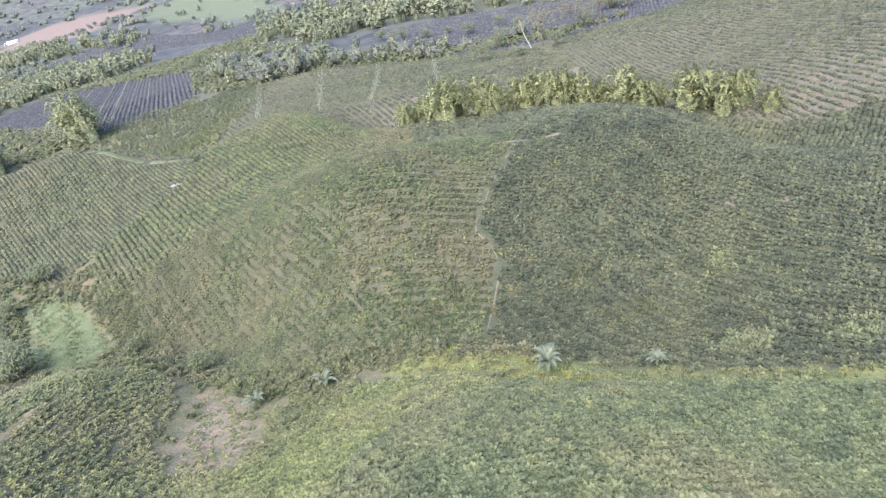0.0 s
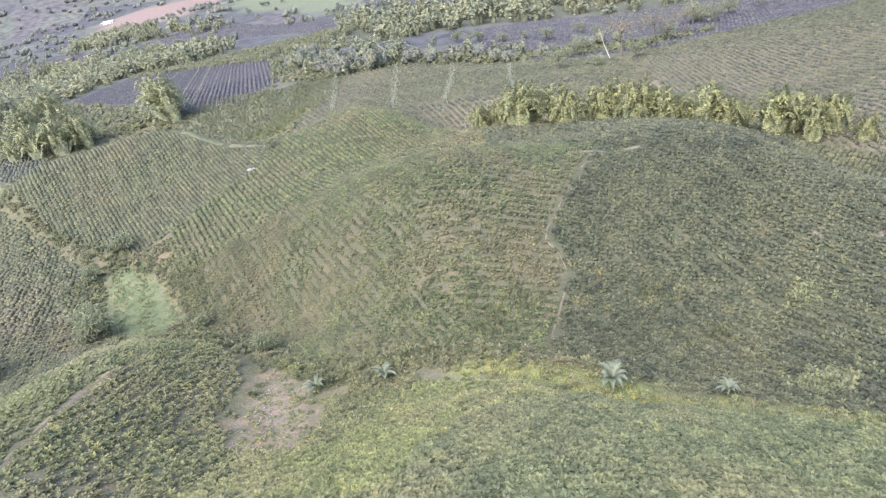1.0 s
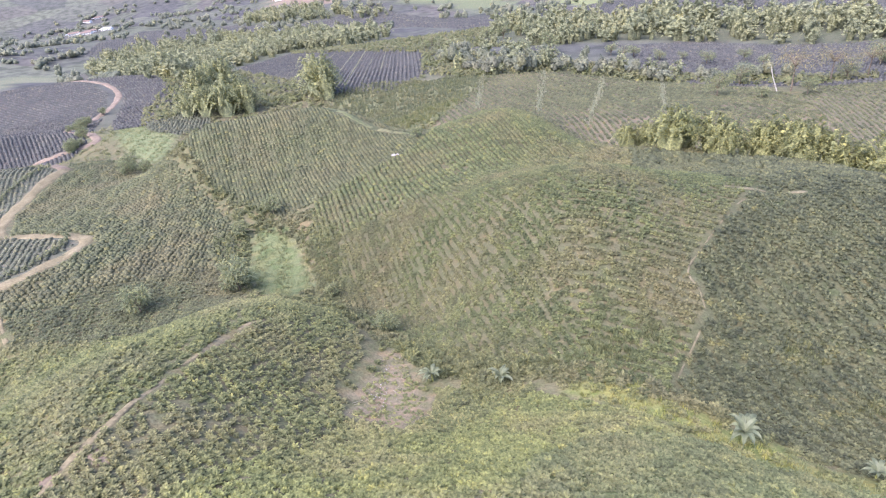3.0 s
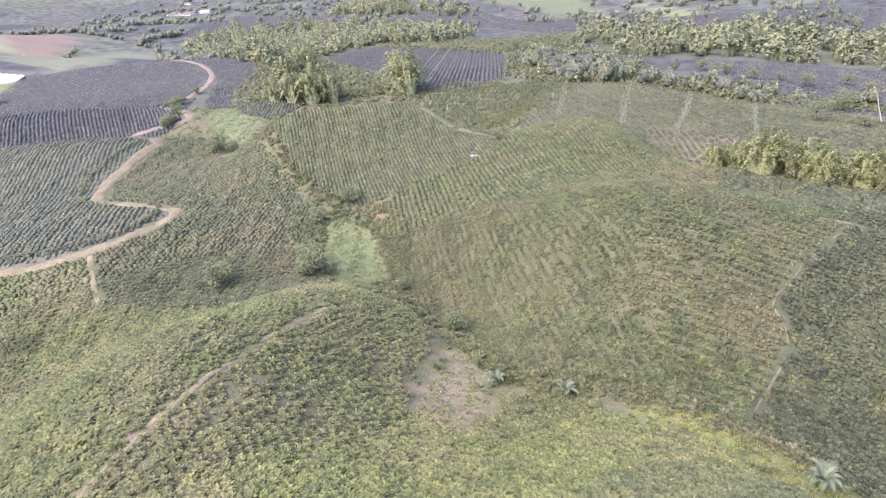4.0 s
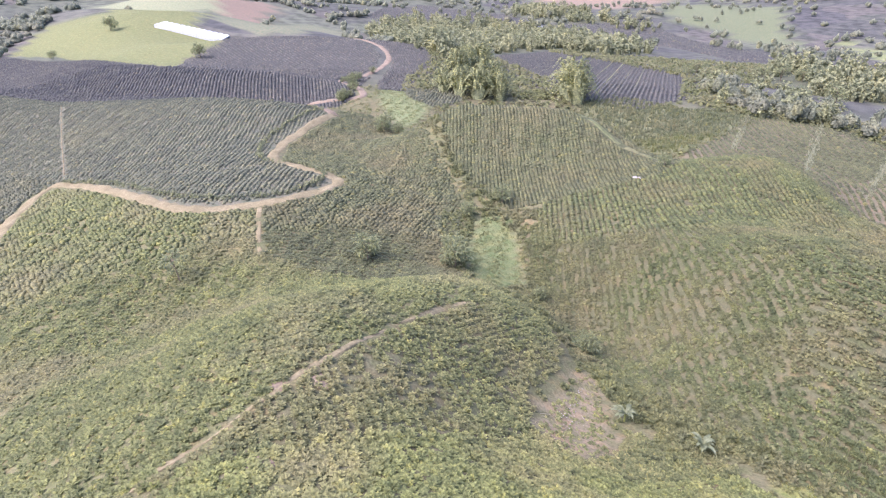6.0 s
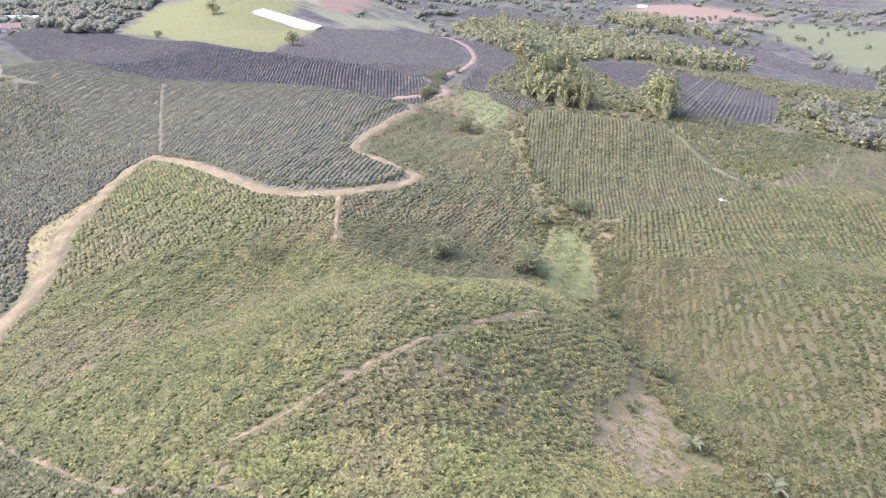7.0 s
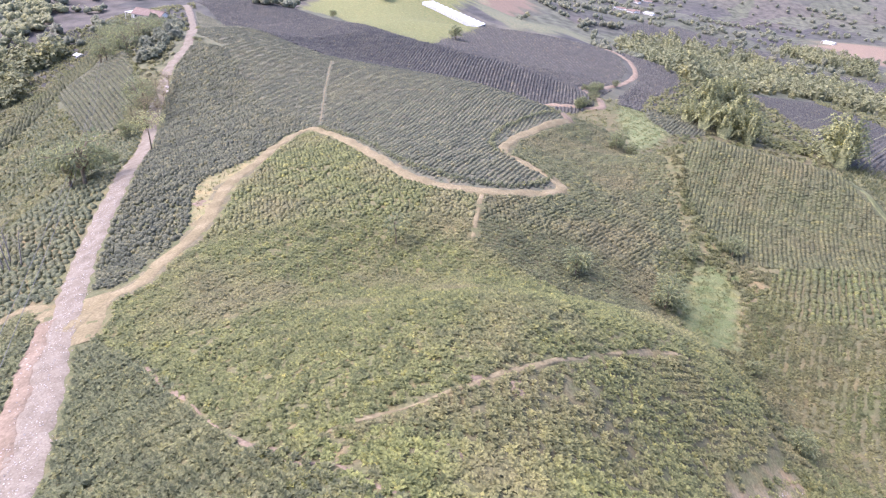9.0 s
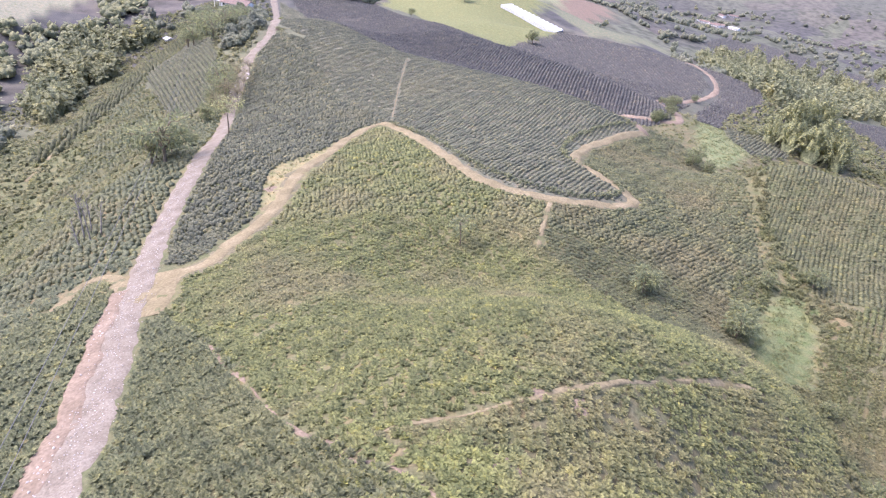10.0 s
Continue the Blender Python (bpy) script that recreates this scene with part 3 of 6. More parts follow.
M["tin_roof"] = earth_material("tin roof", [(0.3, (0.32, 0.32, 0.33)), (0.7, (0.46, 0.46, 0.47))], 0.5, 3.0, 0.45)
M["film"] = earth_material("white plastic film", [(0.3, (0.40, 0.41, 0.44)), (0.7, (0.50, 0.50, 0.52))], 0.2, 1.5, 0.5)
M["wire"] = earth_material("dark cable", [(0.3, (0.13, 0.13, 0.13)), (0.7, (0.18, 0.18, 0.18))], 1.0, 6.0, 0.6)
M["glass"] = material("dark window glass", 0.1, 0.5)[0]
M["glass"].node_tree.nodes["Principled BSDF"].inputs["Base Color"].default_value = (0.03, 0.035, 0.04, 1)

gm, gn, gl, gb = material("hillside ground", 0.95, 0.08)
at = gn.new("ShaderNodeAttribute")
at.attribute_name = "cover"
g1 = noise_node(gn, gl, 0.55, 6.0)
g2 = noise_node(gn, gl, 3.5, 4.0)
tint = ramp(gn, gl, g1.outputs[0], [(0.3, (0.75, 0.85, 0.7)), (0.5, (1, 1, 1)), (0.72, (1.3, 1.12, 1.0))])
tone = ramp(gn, gl, g2.outputs[0], [(0.3, (0.72, 0.72, 0.72)), (0.7, (1.22, 1.22, 1.22))])
gc = mix(gn, gl, "MULTIPLY", 1.0, mix(gn, gl, "MULTIPLY", 1.0, at.outputs["Color"], tint), tone)
pa = gn.new("ShaderNodeAttribute")
pa.attribute_name = "patchwork"
tcv = gn.new("ShaderNodeTexCoord")
vor = gn.new("ShaderNodeTexVoronoi")
vor.inputs["Scale"].default_value = 0.0095
wob = noise_node(gn, gl, 0.006, 3.0)
sh = gn.new("ShaderNodeVectorMath")
sh.operation = "MULTIPLY_ADD"
sh.inputs[1].default_value = (90, 90, 0)
gl.new(wob.outputs[1], sh.inputs[0])
gl.new(tcv.outputs["Object"], sh.inputs[2])
gl.new(sh.outputs[0], vor.inputs["Vector"])
sep = gn.new("ShaderNodeSeparateColor")
gl.new(vor.outputs["Color"], sep.inputs[0])
# far field colours, lifted and turned bluish to stand for distance haze
hazy_crop = ramp(gn, gl, sep.outputs[0], [(0.0, (0.072, 0.069, 0.076)), (0.3, (0.105, 0.11, 0.086)), (0.5, (0.078, 0.075, 0.08)), (0.75, (0.118, 0.122, 0.098)), (0.9, (0.105, 0.096, 0.092))])
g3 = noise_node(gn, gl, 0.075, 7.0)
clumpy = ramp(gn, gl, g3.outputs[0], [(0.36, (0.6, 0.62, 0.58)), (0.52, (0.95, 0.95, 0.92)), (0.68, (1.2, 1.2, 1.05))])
gc = mix(gn, gl, "MIX", pa.outputs["Fac"], gc, mix(gn, gl, "MULTIPLY", 1.0, mix(gn, gl, "MULTIPLY", 1.0, hazy_crop, tone), clumpy))
gl.new(gc, gb.inputs["Base Color"])
bump(gn, gl, gb, g2.outputs[0], 0.7, 0.12)
M["ground"] = gm

# ---- ground: one sheet out to the horizon ----
def axis(lo, hi, far_lo, far_hi, step):
    core = np.arange(lo, hi + 0.1, step)

    def out(start, end):
        v, d, r = start, step, []
        while v < end:
            d *= 1.06
            v += d
            r.append(v)
        return r
    left = [-q for q in out(-lo, -far_lo)][::-1]
    return np.array(left + list(core) + out(hi, far_hi))


gxs, gys = axis(-230, 90, -4600, 3600, 2.0), axis(-75, 185, -2600, 4600, 2.0)
GX, GY = np.meshgrid(gxs, gys)
px_, py_ = GX.ravel(), GY.ravel()
pz_ = ground_z(px_, py_)
patchy = 0.5 + 0.5 * np.sin(px_ / 9 + 2 * np.sin(py_ / 13)) * np.sin(py_ / 11 + 1.7 * np.sin(px_ / 17))
soil, grassy = np.array([0.138, 0.122, 0.075]), np.array([0.115, 0.115, 0.062])
cover = soil + (grassy - soil) * patchy[:, None]
dist_ = np.hypot(px_, py_)
wild = np.clip((dist_ - 230) / 120, 0, 1)[:, None]
cover = cover * (1 - wild) + wild * (np.array([0.10, 0.11, 0.07]) + 0.04 * patchy[:, None])


def lay(poly, rgb, amount=1.0):
    m = inside(px_, py_, poly)
    cover[m] = cover[m] * (1 - amount) + np.array(rgb) * amount


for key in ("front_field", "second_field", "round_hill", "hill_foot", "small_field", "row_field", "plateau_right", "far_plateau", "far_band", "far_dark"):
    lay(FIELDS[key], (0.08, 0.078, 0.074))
for key in ("hedge_left",):
    lay(FIELDS[key], (0.09, 0.095, 0.07))
lay(FIELDS["front_field"], (0.115, 0.115, 0.086), 0.9)
lay(FIELDS["left_hill"], (0.088, 0.092, 0.054), 0.9)
lay(FIELDS["terrace_left"], (0.085, 0.09, 0.056), 0.95)
lay(FIELDS["dark_hill"], (0.066, 0.072, 0.043), 0.9)
for key in ("mid_left", "wedge_field", "gully_side", "left_near"):
    lay(FIELDS[key], (0.10, 0.105, 0.06), 0.8)
lay(FIELDS["spur"], (0.13, 0.124, 0.068), 0.8)
lay(FIELDS["yellow_slope"], (0.135, 0.12, 0.072), 0.7)
lay(FIELDS["spur_face"], (0.115, 0.108, 0.064), 0.8)
for key in ("main_hill", "main_east", "valley_field"):
    lay(FIELDS[key], (0.09, 0.088, 0.053), 0.85)
lay(FIELDS["back_hill"], (0.142, 0.122, 0.087), 0.95)
lay(FIELDS["east_hill"], (0.13, 0.115, 0.084), 0.9)
lay(FIELDS["near_slope"], (0.12, 0.14, 0.06), 0.7)
lay(BARE, (0.2, 0.163, 0.11))
lay(STRIP, (0.125, 0.143, 0.07))
lay([(-60, -62), (-110, -55), (-140, -45), (-176, -37), (-214, -36), (-262, -53), (-305, -71), (-300, -130), (-100, -200)], (0.115, 0.12, 0.066), 0.85)
lay(CUT, (0.2, 0.178, 0.1))
lay(GULLY, (0.185, 0.19, 0.072))
lay(MEADOW, (0.17, 0.188, 0.098))
lay(PASTURE, (0.148, 0.155, 0.076))
lay(FAR_GRASS, (0.128, 0.141, 0.086))
lay(FAR_GRASS_2, (0.17, 0.185, 0.095))
lay(PALE_HILL, (0.19, 0.20, 0.13))
FALLOW = [(-410, 205), (-388, 226), (-420, 260), (-602, 421), (-680, 424), (-711, 384), (-560, 250), (-468, 200)]
lay(FALLOW, (0.135, 0.14, 0.098))
lay(RED_FIELD, (0.19, 0.145, 0.115))
lay(PALE_LEFT, (0.20, 0.195, 0.145))
lay(RED_FIELD_2, (0.17, 0.13, 0.105))
lay(BEHIND, (0.145, 0.15, 0.084), 0.8)
# ground under the belts darkened to paint the shade between clumps
for belt_poly in (BELT_A, BELT_B, BELT_C, BELT_D, WOOD):
    lay(belt_poly, (0.085, 0.09, 0.064), 0.9)
# distance haze painted into the ground colour: pale blue from 1700 m on
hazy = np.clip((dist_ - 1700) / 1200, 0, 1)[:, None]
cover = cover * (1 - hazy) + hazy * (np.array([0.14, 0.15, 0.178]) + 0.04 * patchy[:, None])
ny, nx = GX.shape
idx = np.arange(nx * ny).reshape(ny, nx)
quads = np.stack([idx[:-1, :-1], idx[:-1, 1:], idx[1:, 1:], idx[1:, :-1]], -1).reshape(-1, 4)
ground_me = mesh_of("ground", np.stack([px_, py_, pz_], 1), quads, True)
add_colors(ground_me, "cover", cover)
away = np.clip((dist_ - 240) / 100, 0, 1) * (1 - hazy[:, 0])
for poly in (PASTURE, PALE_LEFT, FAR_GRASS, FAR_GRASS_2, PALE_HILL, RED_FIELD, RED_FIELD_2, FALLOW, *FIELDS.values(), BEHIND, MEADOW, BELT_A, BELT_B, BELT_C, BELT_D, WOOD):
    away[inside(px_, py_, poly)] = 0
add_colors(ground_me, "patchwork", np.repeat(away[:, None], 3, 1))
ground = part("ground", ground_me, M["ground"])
tagged(ground, "rolling hillside ground of brown soil and green grass", "ground", kind="structure")


# ---- roads and paths ----
def ribbon(name, line, half, crown, mat, label, category="path", step=0.8, ragged=0.25, lift=0.05, seed=1):
    rnd = random.Random(seed)
    pts = smooth_line(line, step)
    d = np.gradient(pts, axis=0)
    d /= np.linalg.norm(d, axis=1)[:, None]
    nrm = np.stack([-d[:, 1], d[:, 0]], 1)
    verts, faces = [], []
    wide = [-1.0, -0.72, -0.35, 0.0, 0.35, 0.72, 1.0]
    wob = [rnd.uniform(-1, 1) for _ in range(4)]
    for i, (p, q) in enumerate(zip(pts, nrm)):
        e0 = half * (1 + ragged * (0.5 * math.sin(i * 0.31 + wob[0]) + 0.3 * math.sin(i * 0.83 + wob[1]) + 0.16 * rnd.uniform(-1, 1)))
        e1 = half * (1 + ragged * (0.5 * math.sin(i * 0.27 + wob[2]) + 0.3 * math.sin(i * 0.71 + wob[3]) + 0.16 * rnd.uniform(-1, 1)))
        for w in wide:
            s = w * (e0 if w < 0 else e1)
            x, y = p + q * s
            rut = -0.05 * math.exp(-((abs(w) - 0.42) / 0.12) ** 2)
            z = gz(x, y) + (lift + crown * (1 - w * w) + rut if abs(w) < 0.99 else -0.12)
            verts.append((x, y, z))
    k = len(wide)
    for i in range(len(pts) - 1):
        for j in range(k - 1):
            a = i * k + j
            faces.append((a, a + 1, a + k + 1, a + k))
    ob = part(name, mesh_of(name, verts, faces, True), mat)
    return tagged(ob, label, category, kind="structure")


ribbon("road", ROAD, 2.2, 0.06, M["stony"], "stony pale dirt road along the ridge", "road", 0.8, 0.12, 0.13, 3)
ribbon("verge", VERGE, 1.3, 0.02, M["red_earth"], "reddish bare earth bank beside the stony road", "verge", 0.5, 0.45, 0.17, 4)
ribbon("track", BRANCH, 1.45, 0.05, M["dirt"], "pale earth farm track winding round the hill", "track", 0.8, 0.2, 0.14, 5)
ribbon("track", BRANCH_FAR, 1.6, 0.05, M["red_earth"], "reddish earth farm track on the far hill", "track", 1.2, 0.2, 0.22, 6)
ribbon("verge", TRACK_SIDE, 2.1, 0.02, M["soil"], "brown grassy edge of the farm track", "verge", 0.8, 0.5, 0.04, 16)
ribbon("footpath", SIDE_PATH, 0.5, 0.02, M["dirt"], "narrow grassy footpath between coffee fields", seed=7)
ribbon("footpath", FIELD_PATH, 0.3, 0.02, M["dirt"], "narrow bare footpath across the coffee slope", ragged=0.95, seed=8)
ribbon("footpath", LOW_PATH, 0.2, 0.02, M["red_earth"], "narrow broken footpath along the edge of the coffee", ragged=1.3, seed=9)
ribbon("footpath", HILL_PATH, 0.11, 0.01, M["soil"], "narrow brown footpath running straight up the coffee hill", ragged=0.95, lift=0.03, seed=10)
ribbon("footpath", CREST_PATH, 0.3, 0.02, M["soil"], "bare trodden path on the crest of the hill", ragged=0.5, seed=11)
ribbon("track", JUNCTION, 1.9, 0.02, M["dirt"], "wide trodden earth where the farm track meets the road", "track", 0.6, 0.3, 0.1, 17)
ribbon("footpath", LEFT_PATH, 1.1, 0.02, M["dirt"], "side path leaving the stony road", ragged=0.4, seed=12)
ribbon("footpath", LEFT_TRACK, 0.6, 0.02, M["dirt"], "thin pale path on the slope below the road", lift=0.1, seed=15)
ribbon("footpath", THIN_PATH, 0.15, 0.02, M["dirt"], "thin pale path up the far coffee field", lift=0.1, seed=14)
ribbon("footpath", SADDLE_PATH, 0.8, 0.02, M["grass"], "grassy path over the saddle", ragged=0.4, seed=13)

# ---- plants ----
rng = np.random.default_rng(7)


def tuft_bush(seed, tufts, size, cored, lift=0.5, core=0.74):
    """Vertices and triangles of one bush of unit radius and height: a domed core shingled with leaf tufts."""
    r = np.random.default_rng(seed)
    V, F = np.zeros((0, 3)), np.zeros((0, 3), int)
    if cored:
        V, F = mound(seed + 900, 6, [(0.9, 0.0), (0.9, 0.62)], 0.1)
        V = V * [core * 1.04, core * 1.04, 0.4 + 0.8 * core]
    vs, fs, n = [V], [F], len(V)
    for k in range(tufts):
        a = 2.399963 * k + r.normal(0, 0.25)
        el = math.asin(min(0.99, 0.02 + 0.98 * (k + 0.5) / tufts)) * r.uniform(0.9, 1.05)
        d = np.array([np.cos(a) * np.cos(el), np.sin(a) * np.cos(el), np.sin(el)])
        down = np.array([np.cos(a) * np.sin(el), np.sin(a) * np.sin(el), -np.cos(el)])
        root = d * [0.7, 0.7, 0.56] * r.uniform(0.9, 1.12) + [0, 0, 0.4]
        out = down * (1 - lift) + d * lift * r.uniform(0.4, 1.3)
        out /= np.linalg.norm(out)
        side = np.cross(out, d)
        side /= np.linalg.norm(side) + 1e-6
        s = size * r.uniform(0.75, 1.3)
        back = root - out * s * 0.35
        tip = root + out * s * 0.85
        m1 = root + side * s * 0.55 - d * 0.1 * s
        m2 = root - side * s * 0.55 - d * 0.1 * s
        vs.append(np.array([back, m1, tip, m2]))
        fs.append(np.array([[0, 1, 2], [0, 2, 3]]) + n)
        n += 4
    return np.vstack(vs), np.vstack(fs)


def plumes(r, count, nodes, size, wide=0.34):
    """Bamboo of unit radius and height: stems that rise, arch outwards and droop, each feathered with narrow leaf sprays."""
    V, F = mound(int(r.integers(1, 9999)), 6, [(0.3, 0.02), (0.36, 0.4), (0.2, 0.62)], 0.16)
    V = V * [1.0, 1.0, 0.66]
    N = [q / np.linalg.norm(q) for q in V * [1.0, 1.0, 0.4] + [0, 0, 0.45]]
    V, F = list(V), [tuple(q) for q in F]
    for k in range(count):
        a, q = 2.399963 * k + r.normal(0, 0.35), math.sqrt((k + 0.5) / count)
        out, side = np.array([math.cos(a), math.sin(a), 0]), np.array([-math.sin(a), math.cos(a), 0])
        reach, top = (0.1 + 0.8 * q) * r.uniform(0.75, 1.15), (1.0 - 0.52 * q ** 2.2) * r.uniform(0.78, 1.05)
        low = max(0.04, top - 0.75)
        for i in range(nodes):
            t = (i + r.uniform(0.1, 0.9)) / nodes
            p = out * (0.22 * q + reach * t ** 1.5) + np.array([0, 0, low + (top - low) * (1 - (1 - min(1.0, t * 1.25)) ** 2) - 0.62 * max(0.0, t - 0.66) * (0.4 + q)])
            along = out * (0.35 + 0.8 * t) + np.array([0, 0, 0.85 - 1.1 * t])
            full = 0.6 + 0.55 * math.sin(math.pi * min(1.0, t * 0.9 + 0.12))
            for way in (-1, 1):
                o = side * way * r.uniform(0.35, 0.95) + along * r.uniform(0.5, 1.0) + np.array([0, 0, r.uniform(-0.3, 0.1)]) + r.normal(0, 0.12, 3)
                o /= np.linalg.norm(o)
                w = np.cross(o, out * 0.5 + np.array([0, 0, 1.0]))
                w /= np.linalg.norm(w) + 1e-6
                z, n = size * full * r.uniform(0.75, 1.25), len(V)
                V += [p - o * z * 0.15, p + o * z * 0.42 + w * z * wide * 0.5, p + o * z, p + o * z * 0.42 - w * z * wide * 0.5]
                F += [(n, n + 1, n + 2), (n, n + 2, n + 3)]
                round_off = out * (0.25 + 0.75 * t) + side * way * 0.45 + np.array([0, 0, 1.05 - 0.55 * t]) + r.normal(0, 0.1, 3)
                N += [round_off / np.linalg.norm(round_off)] * 4
    return np.array(V), np.array(F), np.array(N)


def plume_clump(seed):
    return plumes(np.random.default_rng(seed), 13, 4, 0.29, 0.74)[:2]


def lumps(seed):
    """A distant tree of unit radius and height: uneven lumps with a few leaf sprays."""
    r = np.random.default_rng(seed)
    bits = []
    for k in range(3):
        v, f = mound(seed + 40 * k, 5, [(0.7, 0.1), (0.95, 0.5)], 0.2)
        a, q, z = 2.2 * k + r.normal(0, 0.4), r.uniform(0.2, 0.5), r.uniform(0.1, 0.42)
        bits.append((v * [0.58, 0.58, 0.62] + [q * math.cos(a), q * math.sin(a), z], f))
    return join(bits + [tuft_bush(seed + 7, 5, 0.4, 0, 0.7)])


def crown_shape(seed):
    """A tree of unit radius and height: an uneven crown of leafy clumps."""
    r = np.random.default_rng(seed)
    bits = []
    for k in range(4):
        a, q, z, w = 2.4 * k + r.normal(0, 0.4), r.uniform(0.15, 0.5), r.uniform(0.12, 0.5), r.uniform(0.42, 0.62)
        v, f = tuft_bush(seed + 31 * k, 16, 0.4, 1, 0.6, 0.7)
        bits.append((v * [w, w, w * 0.75] + [q * math.cos(a), q * math.sin(a), z], f))
    return join(bits)


def join(pieces):
    vs, fs, n = [], [], 0
    for v, f in pieces:
        vs.append(v)
        fs.append(np.asarray(f) + n)
        n += len(v)
    return np.vstack(vs), np.vstack(fs)


def mound(seed, sides, rings, wild=0.13):
    """A compact clipped bush of unit radius and height: an uneven dome of a few rings."""
    r = np.random.default_rng(seed)
    V, F = [], []
    for k, (rad, z) in enumerate(rings):
        for i in range(sides):
            a = 2 * math.pi * (i + 0.5 * (k % 2)) / sides + r.normal(0, 0.12)
            q = rad * (1 + r.normal(0, wild))
            V.append((q * math.cos(a), q * math.sin(a), max(0.0, z + r.normal(0, 0.05)) if k else 0.0))
    for k in range(len(rings) - 1):
        for i in range(sides):
            j, o, u = (i + 1) % sides, k * sides, (k + 1) * sides
            if k % 2:
                F += [(o + i, o + j, u + j), (o + i, u + j, u + i)]
            else:
                F += [(o + i, o + j, u + i), (o + j, u + j, u + i)]
    V.append((r.normal(0, 0.08), r.normal(0, 0.08), 1.0))
    o = (len(rings) - 1) * sides
    F += [(o + i, o + (i + 1) % sides, len(V) - 1) for i in range(sides)]
    return np.array(V), np.array(F)


def whorl(seed, tiers, core=0.55, sides=6):
    """A coffee bush of unit radius and height: tiers of drooping leafy branches spread like a star round a dark core."""
    r = np.random.default_rng(seed)
    V, F = mound(seed + 700, sides, [(0.9, 0.0), (0.9, 0.6)], 0.12)
    vs, fs, n = [V * [core, core, 0.62]], [F], len(V)
    for count, h, el, length, wide in tiers:
        turn = r.uniform(0, 6.28)
        for k in range(count):
            a = turn + 6.283 * k / count + r.normal(0, 0.16)
            d, side = np.array([math.cos(a), math.sin(a), 0]), np.array([-math.sin(a), math.cos(a), 0])
            e, L, w = el + r.normal(0, 0.14), length * r.uniform(0.8, 1.18), wide * r.uniform(0.8, 1.2)
            way = d * math.cos(e) + np.array([0, 0, math.sin(e)])
            root = d * 0.08 + np.array([0, 0, h])
            mid = root + way * L * 0.58 + [0, 0, 0.02]
            tip = root + way * L - [0, 0, 0.16 * L]
            vs.append(np.array([root, mid + side * w - [0, 0, 0.07], tip, mid - side * w - [0, 0, 0.07]]))
            fs.append(np.array([[0, 1, 2], [0, 2, 3]]) + n)
            n += 4
    return np.vstack(vs), np.vstack(fs)


NEAR = [whorl(10 + k, [(9, 0.3, 0.05, 1.0, 0.2), (8, 0.48, 0.35, 0.86, 0.19), (6, 0.58, 0.75, 0.6, 0.17), (2, 0.62, 1.25, 0.42, 0.14)]) for k in range(6)]
MID = [whorl(30 + k, [(8, 0.34, 0.1, 1.02, 0.24), (6, 0.52, 0.5, 0.78, 0.22), (2, 0.6, 1.1, 0.46, 0.18)], 0.58, 5) for k in range(6)]
FEATHER = [plume_clump(80 + k) for k in range(8)]
CROWNS = [crown_shape(90 + k) for k in range(8)]
FAR_CROWNS = [lumps(110 + k) for k in range(8)]
FAR = [tuft_bush(50 + k, 10, 0.6, 0) for k in range(8)]
TINY = [tuft_bush(60 + k, 6, 0.88, 0) for k in range(8)]
ROUND = [whorl(130 + k, [(6, 0.36, 0.15, 1.04, 0.3), (4, 0.54, 0.65, 0.74, 0.26)], 0.62, 5) for k in range(8)]
DOME = [mound(150 + k, 5, [(0.84, 0.0), (0.88, 0.52), (0.5, 0.86)], 0.16) for k in range(8)]
SPECK = [mound(190 + k, 4, [(0.95, 0.0), (0.74, 0.66)], 0.18) for k in range(8)]
TENT = [mound(210 + k, 4, [(0.98, 0.0)], 0.15) for k in range(8)]
KNOB = [mound(170 + k, 5, [(0.9, 0.0), (0.74, 0.66)], 0.18) for k in range(8)]


def scatter(shapes, x, y, radius, height, sink=0.05):
    """Many plants as arrays: shapes in turn, each with its own turn and size."""
    n = len(x)
    z = ground_z(x, y) - sink
    pick = rng.integers(0, len(shapes), n)
    turn = rng.uniform(0, 2 * np.pi, n)
    s = radius * rng.uniform(0.72, 1.22, n)
    h = height * rng.uniform(0.72, 1.25, n)
    tone = np.clip(rng.normal(0.5, 0.24, n), 0, 1)
    vs, fs, ts, base = [], [], [], 0
    for k, (V, F) in enumerate(shapes):
        m = np.where(pick == k)[0]
        if not len(m):
            continue
        c, q = np.cos(turn[m])[:, None], np.sin(turn[m])[:, None]
        X = (V[None, :, 0] * c - V[None, :, 1] * q) * s[m][:, None] + x[m][:, None]
        Y = (V[None, :, 0] * q + V[None, :, 1] * c) * s[m][:, None] + y[m][:, None]
        Z = V[None, :, 2] * h[m][:, None] + z[m][:, None]
        vs.append(np.stack([X, Y, Z], -1).reshape(-1, 3))
        fs.append((F[None] + (np.arange(len(m)) * len(V))[:, None, None]).reshape(-1, 3) + base)
        ts.append(np.repeat(tone[m], len(V)))
        base += len(m) * len(V)
    return np.vstack(vs), np.vstack(fs), np.concatenate(ts)


def add_tone(me, tone):
    at = me.attributes.new("tone", "FLOAT", "POINT")
    at.data.foreach_set("value", np.asarray(tone, np.float32))
    return me


